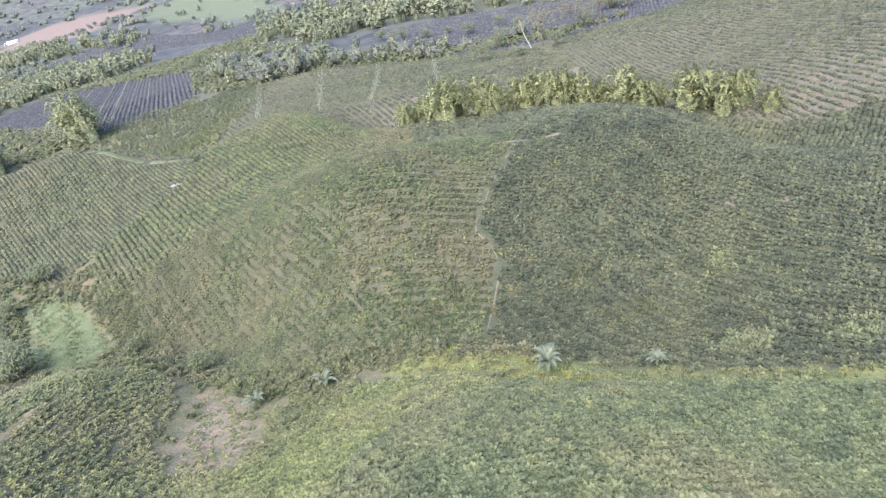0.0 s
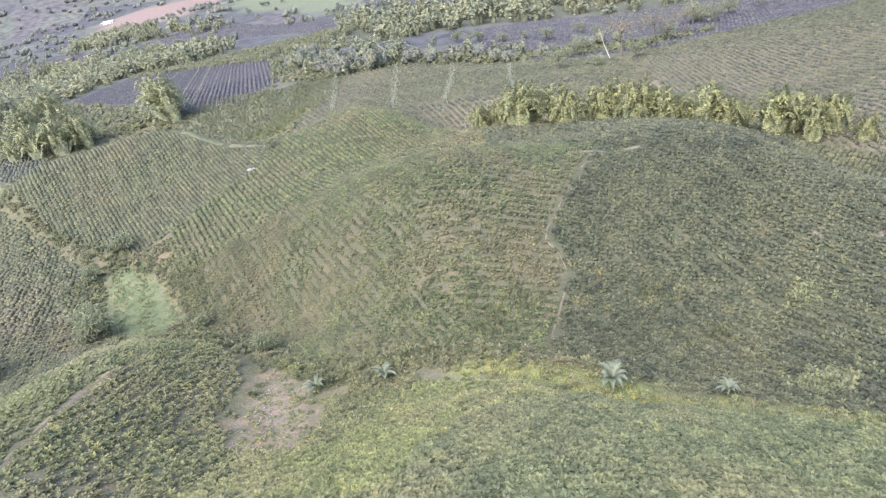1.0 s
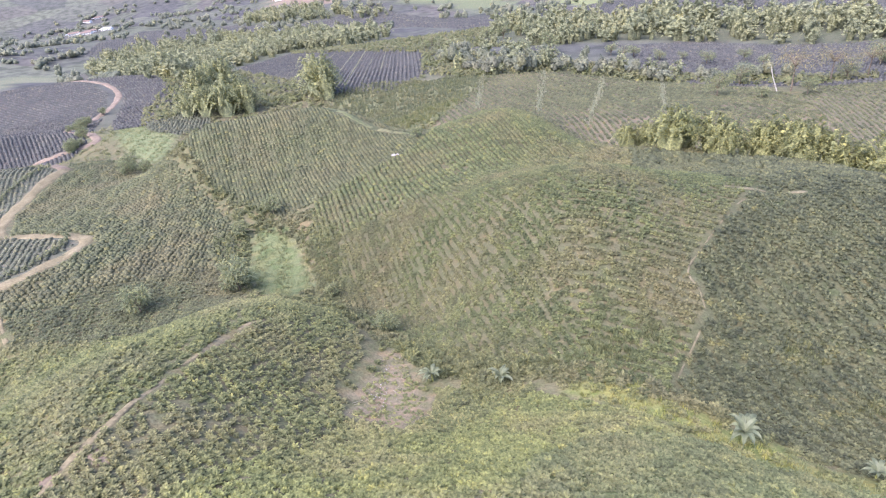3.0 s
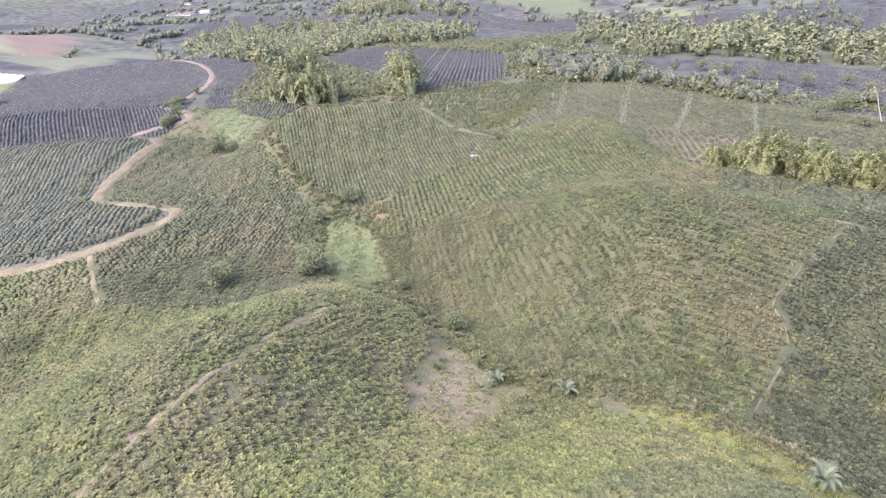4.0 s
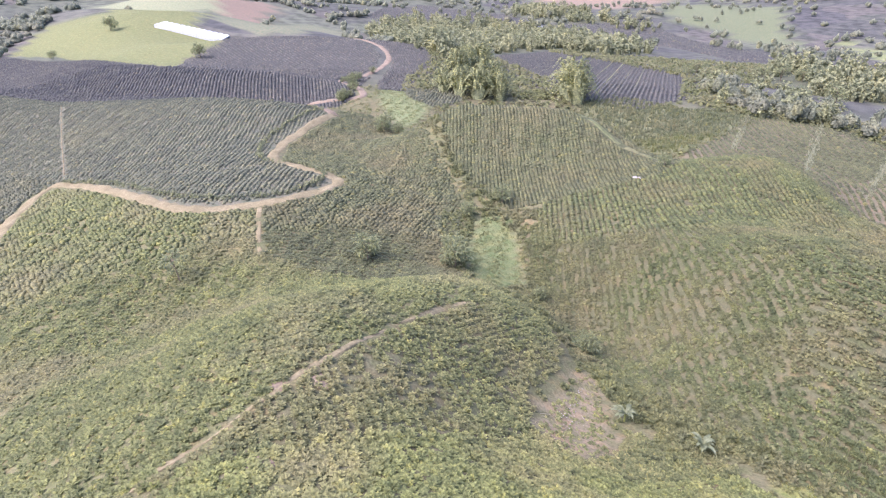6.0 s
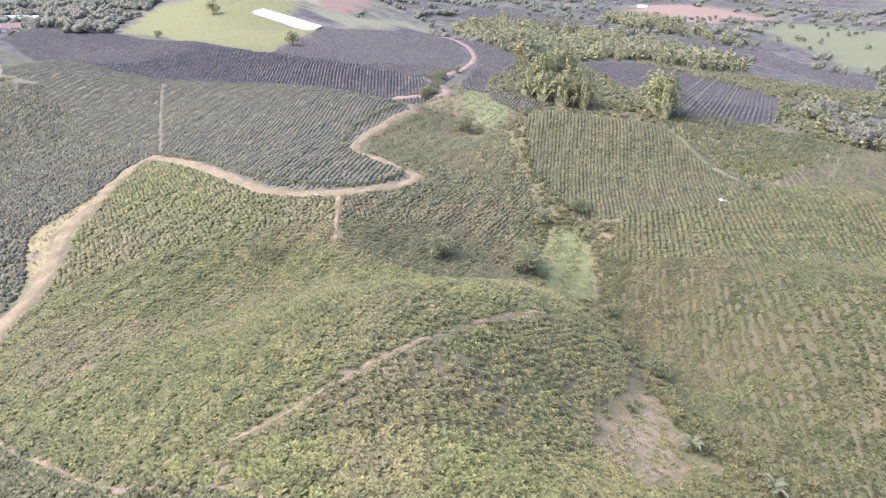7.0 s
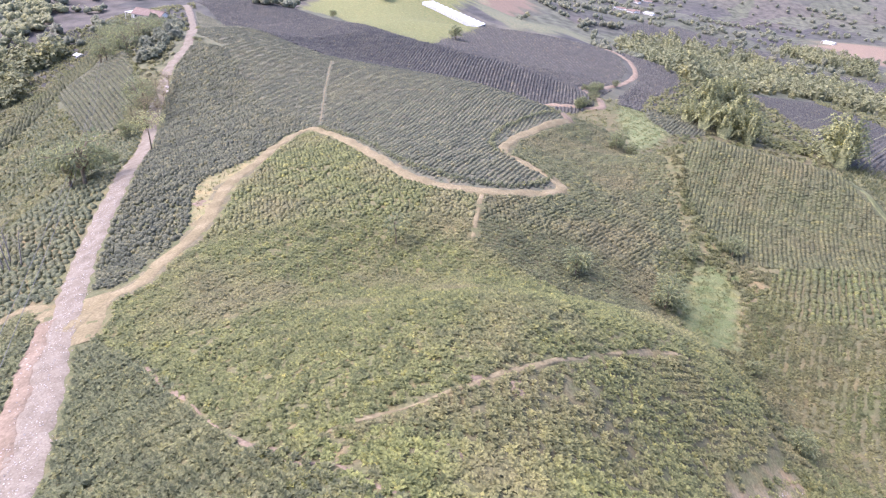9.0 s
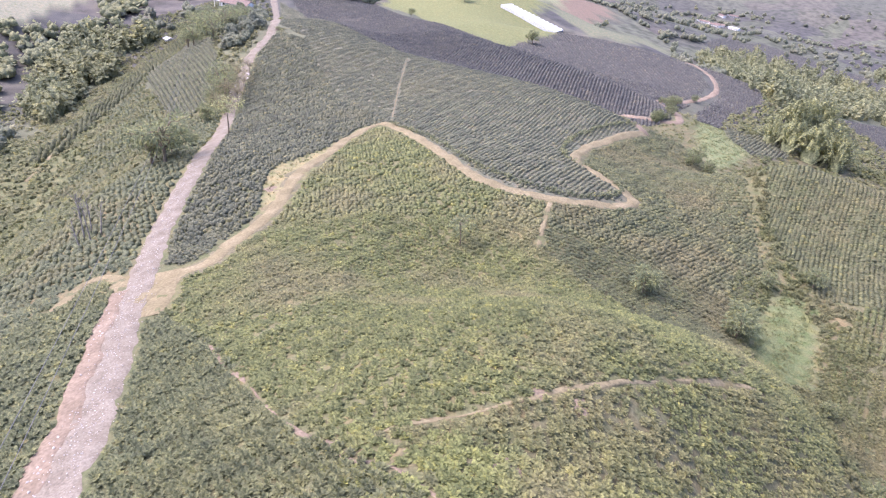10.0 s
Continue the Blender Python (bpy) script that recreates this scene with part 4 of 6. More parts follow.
def lattice(poly, angle, row, gap, jitter):
    p = np.array(poly, float)
    c, s = math.cos(radians(angle)), math.sin(radians(angle))
    u, v = p[:, 0] * c + p[:, 1] * s, -p[:, 0] * s + p[:, 1] * c
    U, V = np.meshgrid(np.arange(u.min(), u.max(), gap), np.arange(v.min(), v.max(), row))
    U = U + (np.arange(V.shape[0]) % 2)[:, None] * gap * 0.5
    U, V = U.ravel(), V.ravel()
    U = U + rng.normal(0, jitter, len(U))
    V = V + rng.normal(0, jitter * 0.7, len(V)) + (0.8 if jitter >= 0.1 else 0.15) * np.sin(U / 14 + V / 30)
    x, y = U * c - V * s, U * s + V * c
    keep = inside(x, y, poly)
    x, y = x[keep], y[keep]
    clear = np.ones(len(x), bool)
    for line, half, gapw in WAYS:
        clear &= off_line(x, y, line) > half + gapw
    for poly2 in (BARE, STRIP, GULLY, CUT):
        clear &= ~inside(x, y, poly2)
    return x[clear], y[clear]


CENTRE = np.array([-3.0, -2.0])


def in_sight(x, y):
    a = np.degrees(np.arctan2(-(x - CENTRE[0]), y - CENTRE[1]))
    d = np.hypot(x - CENTRE[0], y - CENTRE[1])
    side = np.clip((110 - d) / 60, 0, 1) * 28
    return (a > -36 - side) & (a < 124 + side * 0.6) & (d > 14)


# field: angle of the rows, row spacing, plant spacing, radius, height, jitter, share missing, material, label
PLANTING = {
    "dark_hill": (128, 1.22, 0.84, 0.66, 0.76, 0.1, 0.01, "coffee_hill", "dense dark green coffee bushes on the hill"),
    "main_hill": (130, 1.0, 0.74, 0.51, 0.54, 0.07, 0.02, "coffee_olive", "olive green coffee bushes in rows over brown soil"),
    "main_east": (2, 1.16, 0.78, 0.51, 0.6, 0.08, 0.04, "coffee_olive", "olive coffee bushes in level rows over brown soil"),
    "left_hill": (136, 0.8, 0.64, 0.48, 0.38, 0.06, 0.02, "coffee_mid", "olive coffee bushes in rows on the side hill"),
    "near_slope": (10, 0.8, 0.66, 0.54, 0.44, 0.1, 0.02, "coffee_near", "grey green coffee bushes covering the near slope"),
    "back_slope": (12, 1.1, 0.95, 0.60, 0.7, 0.15, 0.02, "coffee_grey", "grey green coffee bushes behind the near slope"),
    "yellow_slope": (162, 0.84, 0.74, 0.53, 0.48, 0.14, 0.02, "coffee_slope", "yellow green coffee bushes on the near slope"),
    "spur": (60, 0.86, 0.78, 0.54, 0.5, 0.15, 0.02, "coffee_yellow", "patchy yellowish coffee bushes on the spur"),
    "spur_face": (162, 0.86, 0.76, 0.53, 0.5, 0.12, 0.02, "coffee_face", "olive coffee bushes on the steep face of the spur"),
    "valley_field": (50, 1.0, 0.78, 0.58, 0.46, 0.1, 0.02, "coffee_mid", "olive coffee bushes in the valley field"),
    "front_field": (139, 1.04, 0.78, 0.5, 0.38, 0.1, 0.02, "coffee_front", "grey green coffee bushes in rows above the track"),
    "wedge_field": (40, 1.1, 0.92, 0.6, 0.7, 0.13, 0.03, "coffee_front", "tall dark coffee bushes between road and track"),
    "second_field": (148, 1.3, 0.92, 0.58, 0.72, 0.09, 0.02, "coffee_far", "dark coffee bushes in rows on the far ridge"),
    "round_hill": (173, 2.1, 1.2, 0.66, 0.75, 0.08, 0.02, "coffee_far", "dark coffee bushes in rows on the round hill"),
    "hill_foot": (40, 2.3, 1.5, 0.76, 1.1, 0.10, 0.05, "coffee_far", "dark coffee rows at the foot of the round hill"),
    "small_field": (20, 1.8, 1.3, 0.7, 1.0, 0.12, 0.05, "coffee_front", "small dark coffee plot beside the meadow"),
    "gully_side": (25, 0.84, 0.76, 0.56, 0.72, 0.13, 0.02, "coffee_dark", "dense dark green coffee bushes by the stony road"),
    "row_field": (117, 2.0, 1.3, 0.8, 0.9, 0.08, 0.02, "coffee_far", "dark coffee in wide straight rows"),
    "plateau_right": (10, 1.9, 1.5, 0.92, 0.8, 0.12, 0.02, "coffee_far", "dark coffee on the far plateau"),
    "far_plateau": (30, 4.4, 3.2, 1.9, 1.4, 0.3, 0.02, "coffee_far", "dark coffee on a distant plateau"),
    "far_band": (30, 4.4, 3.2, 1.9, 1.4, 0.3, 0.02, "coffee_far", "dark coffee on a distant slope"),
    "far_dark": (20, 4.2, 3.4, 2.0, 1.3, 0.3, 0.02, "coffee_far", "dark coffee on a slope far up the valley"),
    "back_hill": (122, 1.85, 0.95, 0.64, 0.6, 0.07, 0.04, "coffee_hill", "coffee rows over pale soil on the back hill"),
    "east_hill": (102, 1.4, 0.9, 0.5, 0.48, 0.08, 0.04, "coffee_hill", "coffee rows over pale soil on the east hill"),
    "left_near": (0, 0.88, 0.8, 0.56, 0.7, 0.16, 0.03, "coffee_dark", "dark coffee bushes beside the stony road"),
    "left_mid": (15, 1.1, 0.95, 0.64, 0.7, 0.25, 0.03, "coffee_grey", "coffee bushes on the slope below the road"),
    "hedge_left": (10, 1.6, 1.4, 1.0, 2.0, 0.2, 0.02, "coffee_hill", "dark strip of tall coffee beside the bamboo"),
    "mid_left": (15, 1.3, 1.15, 0.72, 0.9, 0.3, 0.04, "coffee_grey", "uneven coffee on the slope under the trees"),
    "terrace_left": (14, 1.5, 1.0, 0.66, 0.8, 0.06, 0.03, "coffee_front", "young coffee in rows beyond the roadside trees"),
}

spots = []
for name, (ang, row, gap, rad, hgt, jit, miss, mat, label) in PLANTING.items():
    x, y = lattice(FIELDS[name], ang, row, gap, jit)
    if name == "main_hill":
        own = ~inside(x, y, FIELDS["main_east"])
        x, y = x[own], y[own]
    k = (in_sight(x, y) | (np.hypot(x - CENTRE[0], y - CENTRE[1]) < 48)) & (rng.random(len(x)) > miss)
    thin = np.sin(x / 5.1 + 1.3 * np.sin(y / 7.3)) * np.sin(y / 6.1 + np.sin(x / 8.7))
    if name in ("main_hill", "spur", "spur_face", "yellow_slope", "back_hill"):
        k &= rng.random(len(x)) > 0.35 * np.clip((thin - 0.6) * 3, 0, 1)
    spots.append((name, x[k], y[k], rad, hgt, mat, label))

# the bushes that the camera passes nearest stand as single things
reach = np.sort(np.concatenate([np.hypot(x - CENTRE[0], y - CENTRE[1])[in_sight(x, y) & (np.hypot(x - CENTRE[0], y - CENTRE[1]) > 17)] for _, x, y, *_ in spots]))[299]
single = {}
for name, x, y, rad, hgt, mat, label in spots:
    d = np.hypot(x - CENTRE[0], y - CENTRE[1])
    seen = in_sight(x, y) & (d > 17)
    one = seen & (d <= reach)
    lods = ((ROUND, ~seen), (NEAR, seen & ~one & (d < 42)), (MID, seen & (d >= 42) & (d < 60)), (ROUND, seen & (d >= 60) & (d < 98)), (DOME, seen & (d >= 98) & (d < 130)), (KNOB, seen & (d >= 130) & (d < 170)), (SPECK, seen & (d >= 170) & (d < 320)), (TENT, seen & (d >= 320)))
    V, F, W, base = [], [], [], 0
    for shapes, m in lods:
        if m.any():
            v, f, w = scatter(shapes, x[m], y[m], rad, hgt)
            V.append(v)
            W.append(w)
            F.append(f + base)
            base += len(v)
    if V:
        ob = part("coffee_field", add_tone(mesh_of("coffee_field", np.vstack(V), np.vstack(F), True), np.concatenate(W)), M[mat])
        tagged(ob, label, "coffee field", "coffee fields", "stuff")
    for px0, py0 in zip(x[one], y[one]):
        shape = rng.integers(0, 12)
        key = (mat, int(shape))
        if key not in single:
            v, f = NEAR[shape % 6]
            single[key] = add_tone(mesh_of("coffee_bush", v, f), np.full(len(v), 0.15 + 0.065 * shape))
            single[key].materials.append(M[mat])
        ob = new("coffee_bush", single[key])
        s = rad * rng.uniform(0.78, 1.2)
        ob.matrix_basis = Matrix.Translation((px0, py0, gz(px0, py0) - 0.05)) @ Matrix.Rotation(rng.uniform(0, 6.28), 4, "Z") @ Matrix.Diagonal((s, s, hgt * rng.uniform(0.8, 1.2), 1))
        tagged(ob, "leafy coffee bush with drooping branches on the slope", "coffee bush", "coffee bushes")


# ---- scrub, grass ----
def random_in(poly, count):
    p = np.array(poly, float)
    x = rng.uniform(p[:, 0].min(), p[:, 0].max(), count)
    y = rng.uniform(p[:, 1].min(), p[:, 1].max(), count)
    k = inside(x, y, poly)
    for line, half, gapw in WAYS:
        k &= off_line(x, y, line) > half + gapw * 0.5
    return x[k], y[k]


def stuff(name, shapes, x, y, rad, hgt, mat, label, category):
    v, f, w = scatter(shapes, x, y, rad, hgt)
    ob = part(name, add_tone(mesh_of(name, v, f, True), w), M[mat])
    return tagged(ob, label, category, kind="stuff")


def blade_tuft(seed, blades=9):
    r = np.random.default_rng(seed)
    V, F = [], []
    for k in range(blades):
        a = r.uniform(0, 6.28)
        d, s = np.array([np.cos(a), np.sin(a), 0]), np.array([-np.sin(a), np.cos(a), 0])
        root = d * r.uniform(0, 0.35)
        n = len(V)
        V += [root - s * 0.09, root + s * 0.09, root + d * r.uniform(0.3, 0.7) + [0, 0, r.uniform(0.6, 1.1)]]
        F.append((n, n + 1, n + 2))
    return np.array(V), np.array(F)


BLADES = [blade_tuft(70 + k) for k in range(4)]
x, y = random_in(GULLY, 5600)
k = x < 9
stuff("gully_grass", BLADES, x[k], y[k], 0.5, 0.5, "gully_grass", "yellow green tall grass in the gully", "grass")
stuff("gully_grass", BLADES, x[~k], y[~k], 0.5, 0.5, "grass", "green grass and weeds along the gully", "grass")
x, y = random_in(STRIP, 2600)
stuff("meadow_grass", BLADES, x, y, 0.5, 0.26, "meadow", "pale green grass strip in the valley bottom", "grass")
x, y = random_in(MEADOW, 7000)
stuff("meadow_grass", BLADES, x, y, 0.7, 0.36, "meadow", "pale green meadow in the side valley", "grass")
x, y = random_in(BEHIND, 6500)
x = x + rng.normal(0, 2.5, len(x))
k = x - 0.4 * y < -166
stuff("wild_scrub", BLADES, x[k], y[k], 0.9, 1.4, "coffee_grey", "wild green reeds and tall grass behind the saddle", "scrub")
x, y = x[~k], y[~k]
stuff("wild_scrub", BLADES, x, y, 0.9, 1.5, "coffee_yellow", "wild yellow green reeds and tall grass behind the saddle", "scrub")
x, y = random_in(BEHIND, 1300)
x = x + rng.normal(0, 3.0, len(x))
stuff("wild_scrub", ROUND, x, y, 0.85, 1.4, "scrub", "low bushes among the wild scrub", "scrub")
GULLY_EDGE = [(-52, 62), (-40, 55), (-30, 51), (-24, 49), (-10, 49.5), (0, 48), (8, 46), (8, 43.5), (0, 46.5), (-10, 46.5), (-22, 45.5), (-28, 47), (-34, 51), (-42, 54), (-52, 58)]
x, y = random_in(GULLY_EDGE, 1500)
stuff("gully_scrub", MID, x, y, 0.7, 1.0, "scrub", "scrub and weeds along the gully", "scrub")
STREAM = [(-66, 76), (-80, 84), (-99, 90), (-112, 98), (-124, 106), (-140, 112), (-150, 116), (-140, 104), (-120, 98), (-100, 89), (-82, 78), (-74, 77)]
x, y = random_in(STREAM, 2600)
stuff("stream_scrub", MID, x, y, 0.7, 0.9, "scrub", "scrub along the valley stream", "scrub")
LEFT_WILD = [(-60, -62), (-110, -55), (-140, -45), (-176, -37), (-214, -36), (-300, -62), (-420, -40), (-430, -75), (-300, -95), (-180, -100), (-90, -95)]
x, y = random_in(LEFT_WILD, 6500)
stuff("slope_scrub", TINY, x, y, 0.8, 1.2, "scrub", "scrub on the slope falling from the road", "scrub")
for bank in ([(-163, 24), (-146, 30), (-123, 33), (-111, 38), (-105, 46), (-105, 55), (-110, 62), (-120, 63), (-129, 58), (-147, 68), (-158, 82), (-170, 101)],):
    pts = smooth_line(bank, 0.9)
    stuff("track_edge", FAR, pts[:, 0] + rng.normal(0, 0.25, len(pts)), pts[:, 1] + rng.normal(0, 0.25, len(pts)), 0.6, 1.0, "coffee_dark", "dark coffee hedge along the farm track", "hedge")


# weeds and low shrubs wherever the fields leave a gap
CORE = [(-215, -34), (-215, 150), (-60, 150), (70, 118), (100, 60), (60, -40), (0, -40), (-120, -60)]
x, y = random_in(CORE, 22000)
k = in_sight(x, y)
for poly in list(FIELDS.values()) + [BARE, STRIP, GULLY, MEADOW]:
    k &= ~inside(x, y, poly)
d = np.hypot(x - CENTRE[0], y - CENTRE[1])
for shapes, q in ((MID, k & (d < 75)), (FAR, k & (d >= 75))):
    stuff("weeds", shapes, x[q], y[q], 0.55, 0.55, "scrub", "weeds and low shrubs between the fields", "scrub")

OUTER = [(-215, -34), (-300, -128), (-430, -100), (-480, -20), (-480, 0), (-215, 0), (-215, 120), (-215, 260), (-130, 260), (-60, 150), (-215, 150)]
x, y = random_in(OUTER, 21000)
k = in_sight(x, y)
for poly in list(FIELDS.values()) + [MEADOW, BELT_D, PASTURE, BEHIND]:
    k &= ~inside(x, y, poly)
stuff("weeds", TINY, x[k], y[k], 1.2, 1.3, "scrub", "rough shrubs and weeds between the outer fields", "scrub")

x, y = random_in([(-2, 46), (0, 66), (-22, 84), (-52, 84), (-66, 78), (-50, 58), (-26, 46)], 3200)
stuff("weeds", TINY, x, y, 0.42, 0.36, "coffee_olive", "low weeds between the coffee rows", "weeds")
x, y = random_in(FIELDS["spur"], 6000)
k = np.hypot(x - CENTRE[0], y - CENTRE[1]) < 120
stuff("weeds", TINY, x[k], y[k], 0.34, 0.26, "coffee_yellow", "low weeds between the coffee of the spur", "weeds")
x, y = random_in(FIELDS["yellow_slope"], 7000)
stuff("weeds", TINY, x, y, 0.32, 0.26, "coffee_slope", "low weeds between the coffee of the near slope", "weeds")
x, y = random_in(GULLY, 900)
stuff("gully_scrub", MID, x, y, 0.5, 0.6, "scrub_yellow", "low shrubs in the grassy gully", "scrub")
for poly in ([(-84, 72), (-72, 86), (-60, 80), (-52, 60), (-60, 54), (-75, 64)], [(-40, 56), (-34, 49), (-22, 46), (-24, 36), (-20, 34), (-14, 44), (-26, 52)]):
    x, y = random_in(poly, 1900)
    k = ~(inside(x, y, STRIP) | inside(x, y, BARE))
    stuff("weeds", MID, x[k], y[k], 0.55, 0.6, "scrub", "weeds round the valley bottom", "weeds")
x, y = random_in([(-41, 4), (-36, 6.5), (-29, 7), (-31, 0), (-36, -3.5), (-41, -4)], 190)
stuff("weeds", MID, x, y, 0.55, 0.5, "coffee_slope", "coffee and weeds where the footpaths meet", "weeds")
NEAR_WILD = [(-20, -60), (-40, -64), (-80, -58), (-110, -54), (-140, -44), (-150, -60), (-120, -82), (-60, -88)]
x, y = random_in(NEAR_WILD, 4300)
stuff("slope_scrub", FAR, x, y, 0.75, 0.9, "coffee_dark", "rough coffee and shrubs on the slope below the road", "scrub")
LEFT_LOW = [(-60, -62), (-110, -56), (-214, -80), (-262, -100), (-300, -130), (-250, -260), (-100, -200)]
x, y = random_in(LEFT_LOW, 5000)
stuff("slope_scrub", TINY, x, y, 1.3, 1.5, "scrub", "rough shrubs low on the slope", "scrub")

x, y = random_in(PASTURE, 4500)
stuff("pasture_grass", TINY, x, y, 0.5, 0.14, "meadow", "tussocky grass on the pasture hill", "grass")

x, y = random_in(BARE, 620)
stuff("weeds", TINY, x, y, 0.26, 0.2, "scrub_yellow", "scattered weeds on the bare earth patch", "weeds")
x, y = random_in(BARE, 800)
stuff("dry_litter", BLADES, x, y, 0.34, 0.1, "straw", "dry straw and cut stems littering the bare earth patch", "litter")

# ---- far belts of bamboo and woods ----
def sown(poly, each):
    """Random places in a field, one for so many square metres."""
    p = np.array(poly, float)
    return random_in(poly, int(np.ptp(p[:, 0]) * np.ptp(p[:, 1]) / each))


for poly, each, size in ((BELT_A, 250, 4.8), (BELT_A, 240, 7.0), (BELT_B, 360, 5.8), (BELT_B, 380, 8.0), (BELT_C, 115, 4.4), (BELT_C, 220, 6.6), (BELT_D, 70, 4.2), (BELT_D, 80, 7.0)):
    x, y = sown(poly, each)
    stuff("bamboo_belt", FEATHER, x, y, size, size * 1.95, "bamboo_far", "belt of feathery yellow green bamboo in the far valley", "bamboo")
x, y = sown(WOOD, 95)
stuff("valley_woods", CROWNS, x, y, 3.6, 6.5, "tree_far", "mixed trees along the valley behind the hills", "woods")
x, y = sown(WOOD, 260)
stuff("valley_woods", CROWNS, x, y, 4.4, 9.5, "tree_far", "tall leafy trees along the valley behind the hills", "woods")
x, y = sown(WOOD, 240)
stuff("bamboo_belt", FEATHER, x, y, 4.0, 8.0, "bamboo_far", "feathery bamboo among the valley trees", "bamboo")
OPEN = [PALE_LEFT, FIELDS["far_dark"], FIELDS["far_plateau"], FIELDS["far_band"], FIELDS["row_field"], FIELDS["plateau_right"], FAR_GRASS, FAR_GRASS_2, RED_FIELD, RED_FIELD_2, PALE_HILL, PASTURE, FALLOW, BELT_A, BELT_B, BELT_C]


SEEDS = np.random.default_rng(21).uniform((-1700, -600), (350, 1800), (330, 2))


def on_hedge(x, y, wide):
    """Near the border between two of the distant fields."""
    d = np.hypot(x[:, None] - SEEDS[:, 0], y[:, None] - SEEDS[:, 1])
    d.partition(1, axis=1)
    return d[:, 1] - d[:, 0] < wide


def wooded(poly, count, wave, share, size, height, mat, label):
    """Hedges along field borders, and groves."""
    x, y = random_in(poly, count)
    k = np.sin(x / wave + 1.2 * np.sin(y / (wave * 1.4))) * np.sin(y / (wave * 1.15) + 0.6 * np.sin(x / wave)) > share
    k |= on_hedge(x, y, 10)
    for q in OPEN:
        k &= ~inside(x, y, q)
    stuff("far_woods", FAR_CROWNS, x[k], y[k], size, height, mat, label, "woods")


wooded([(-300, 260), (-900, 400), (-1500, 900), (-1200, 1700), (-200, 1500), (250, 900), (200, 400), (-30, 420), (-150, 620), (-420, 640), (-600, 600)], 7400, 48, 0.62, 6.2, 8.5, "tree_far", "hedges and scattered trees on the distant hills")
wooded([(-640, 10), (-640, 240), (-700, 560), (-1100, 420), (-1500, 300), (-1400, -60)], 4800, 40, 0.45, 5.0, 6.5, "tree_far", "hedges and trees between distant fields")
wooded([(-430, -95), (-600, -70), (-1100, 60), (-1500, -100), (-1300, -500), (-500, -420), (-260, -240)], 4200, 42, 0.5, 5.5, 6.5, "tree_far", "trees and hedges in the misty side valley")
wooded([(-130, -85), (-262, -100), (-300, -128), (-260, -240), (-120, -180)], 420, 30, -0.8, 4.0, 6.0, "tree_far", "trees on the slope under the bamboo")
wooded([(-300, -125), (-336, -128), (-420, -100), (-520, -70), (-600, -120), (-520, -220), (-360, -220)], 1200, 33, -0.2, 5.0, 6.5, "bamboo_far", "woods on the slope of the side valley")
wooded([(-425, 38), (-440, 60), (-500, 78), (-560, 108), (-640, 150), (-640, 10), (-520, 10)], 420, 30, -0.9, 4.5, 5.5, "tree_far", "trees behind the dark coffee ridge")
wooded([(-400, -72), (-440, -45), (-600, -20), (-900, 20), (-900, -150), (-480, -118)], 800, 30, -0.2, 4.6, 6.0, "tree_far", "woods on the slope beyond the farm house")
x, y = sown([(-275, -15), (-300, -10), (-330, -8), (-390, -8), (-414, -12), (-414, -20), (-440, -48), (-400, -52), (-340, -36), (-280, -25)], 20)
stuff("house_woods", CROWNS, x, y, 3.4, 5.0, "tree_far", "dark leafy trees and shrubs round the farm house", "woods")
# single trees standing in the distant fields
x, y = random_in([(-700, 560), (-950, 1100), (-500, 1200), (-60, 900), (200, 560), (60, 420), (-160, 520), (-420, 740)], 900)
stuff("far_trees", CROWNS, x[:150], y[:150], 6.0, 11.0, "tree_far", "single dark trees standing in the distant fields", "tree")
# wild shrubs between the fields of the valley
for poly, each in (([(-210, 165), (-235, 190), (-270, 238), (-300, 262), (-275, 300), (-205, 255), (-150, 222), (-165, 200), (-190, 190)], 7), ([(-126, 252), (-166, 337), (-237, 371), (-320, 412), (-340, 440), (-275, 429), (-160, 480), (-140, 365), (-100, 345), (-161, 343), (-107, 250)], 9),
                   ([(-107, 246), (-69, 270), (-20, 258), (30, 235), (60, 250), (40, 262), (-49, 290), (-90, 306), (-161, 343)], 7.5)):
    x, y = sown(poly, each)
    stuff("valley_scrub", TINY, x, y, 1.35, 2.0, "scrub", "tall shrubs between the valley fields", "scrub")
for line, n, size in (([(-289, 416), (-238, 397), (-200, 378), (-166, 357)], 260, 1.4), ([(-620, 730), (-510, 752), (-420, 766), (-330, 680), (-240, 575)], 200, 1.6)):
    pts = smooth_line(line, 1.0)
    q = pts[rng.integers(0, len(pts), n)] + rng.normal(0, 0.6, (n, 2))
    stuff("field_edge", BLADES, q[:, 0], q[:, 1], size, 1.3, "pale_plant", "pale grass edge of a far field", "hedge")
# pale lines between the rows of the far field
for k in range(9):
    ox, oy = -128 - 9.5 * k, 212 + 2.2 * k
    pts = np.array([(ox - 0.454 * d, oy + 0.891 * d) for d in np.arange(0, 170, 0.9)])
    pts = pts[inside(pts[:, 0], pts[:, 1], FIELDS["row_field"])]
    if len(pts) > 5:
        stuff("field_edge", BLADES, pts[:, 0], pts[:, 1], 0.7, 0.8, "pale_plant", "pale grass line between rows of coffee", "grass")
# pale tall plants in lines down the back hill
for line in ([(-96, 252), (-84, 215), (-71, 178)], [(-74, 271), (-60, 215), (-48, 168)], [(-49, 279), (-40, 220), (-32, 162)], [(-21, 252), (-18, 215), (-12, 168)]):
    pts = smooth_line(line, 0.8)
    q = pts + rng.normal(0, 0.6, (len(pts), 2))
    stuff("maize_row", BLADES, q[:, 0], q[:, 1], 0.7, 1.6, "pale_plant", "row of pale tall plants between the coffee", "maize")


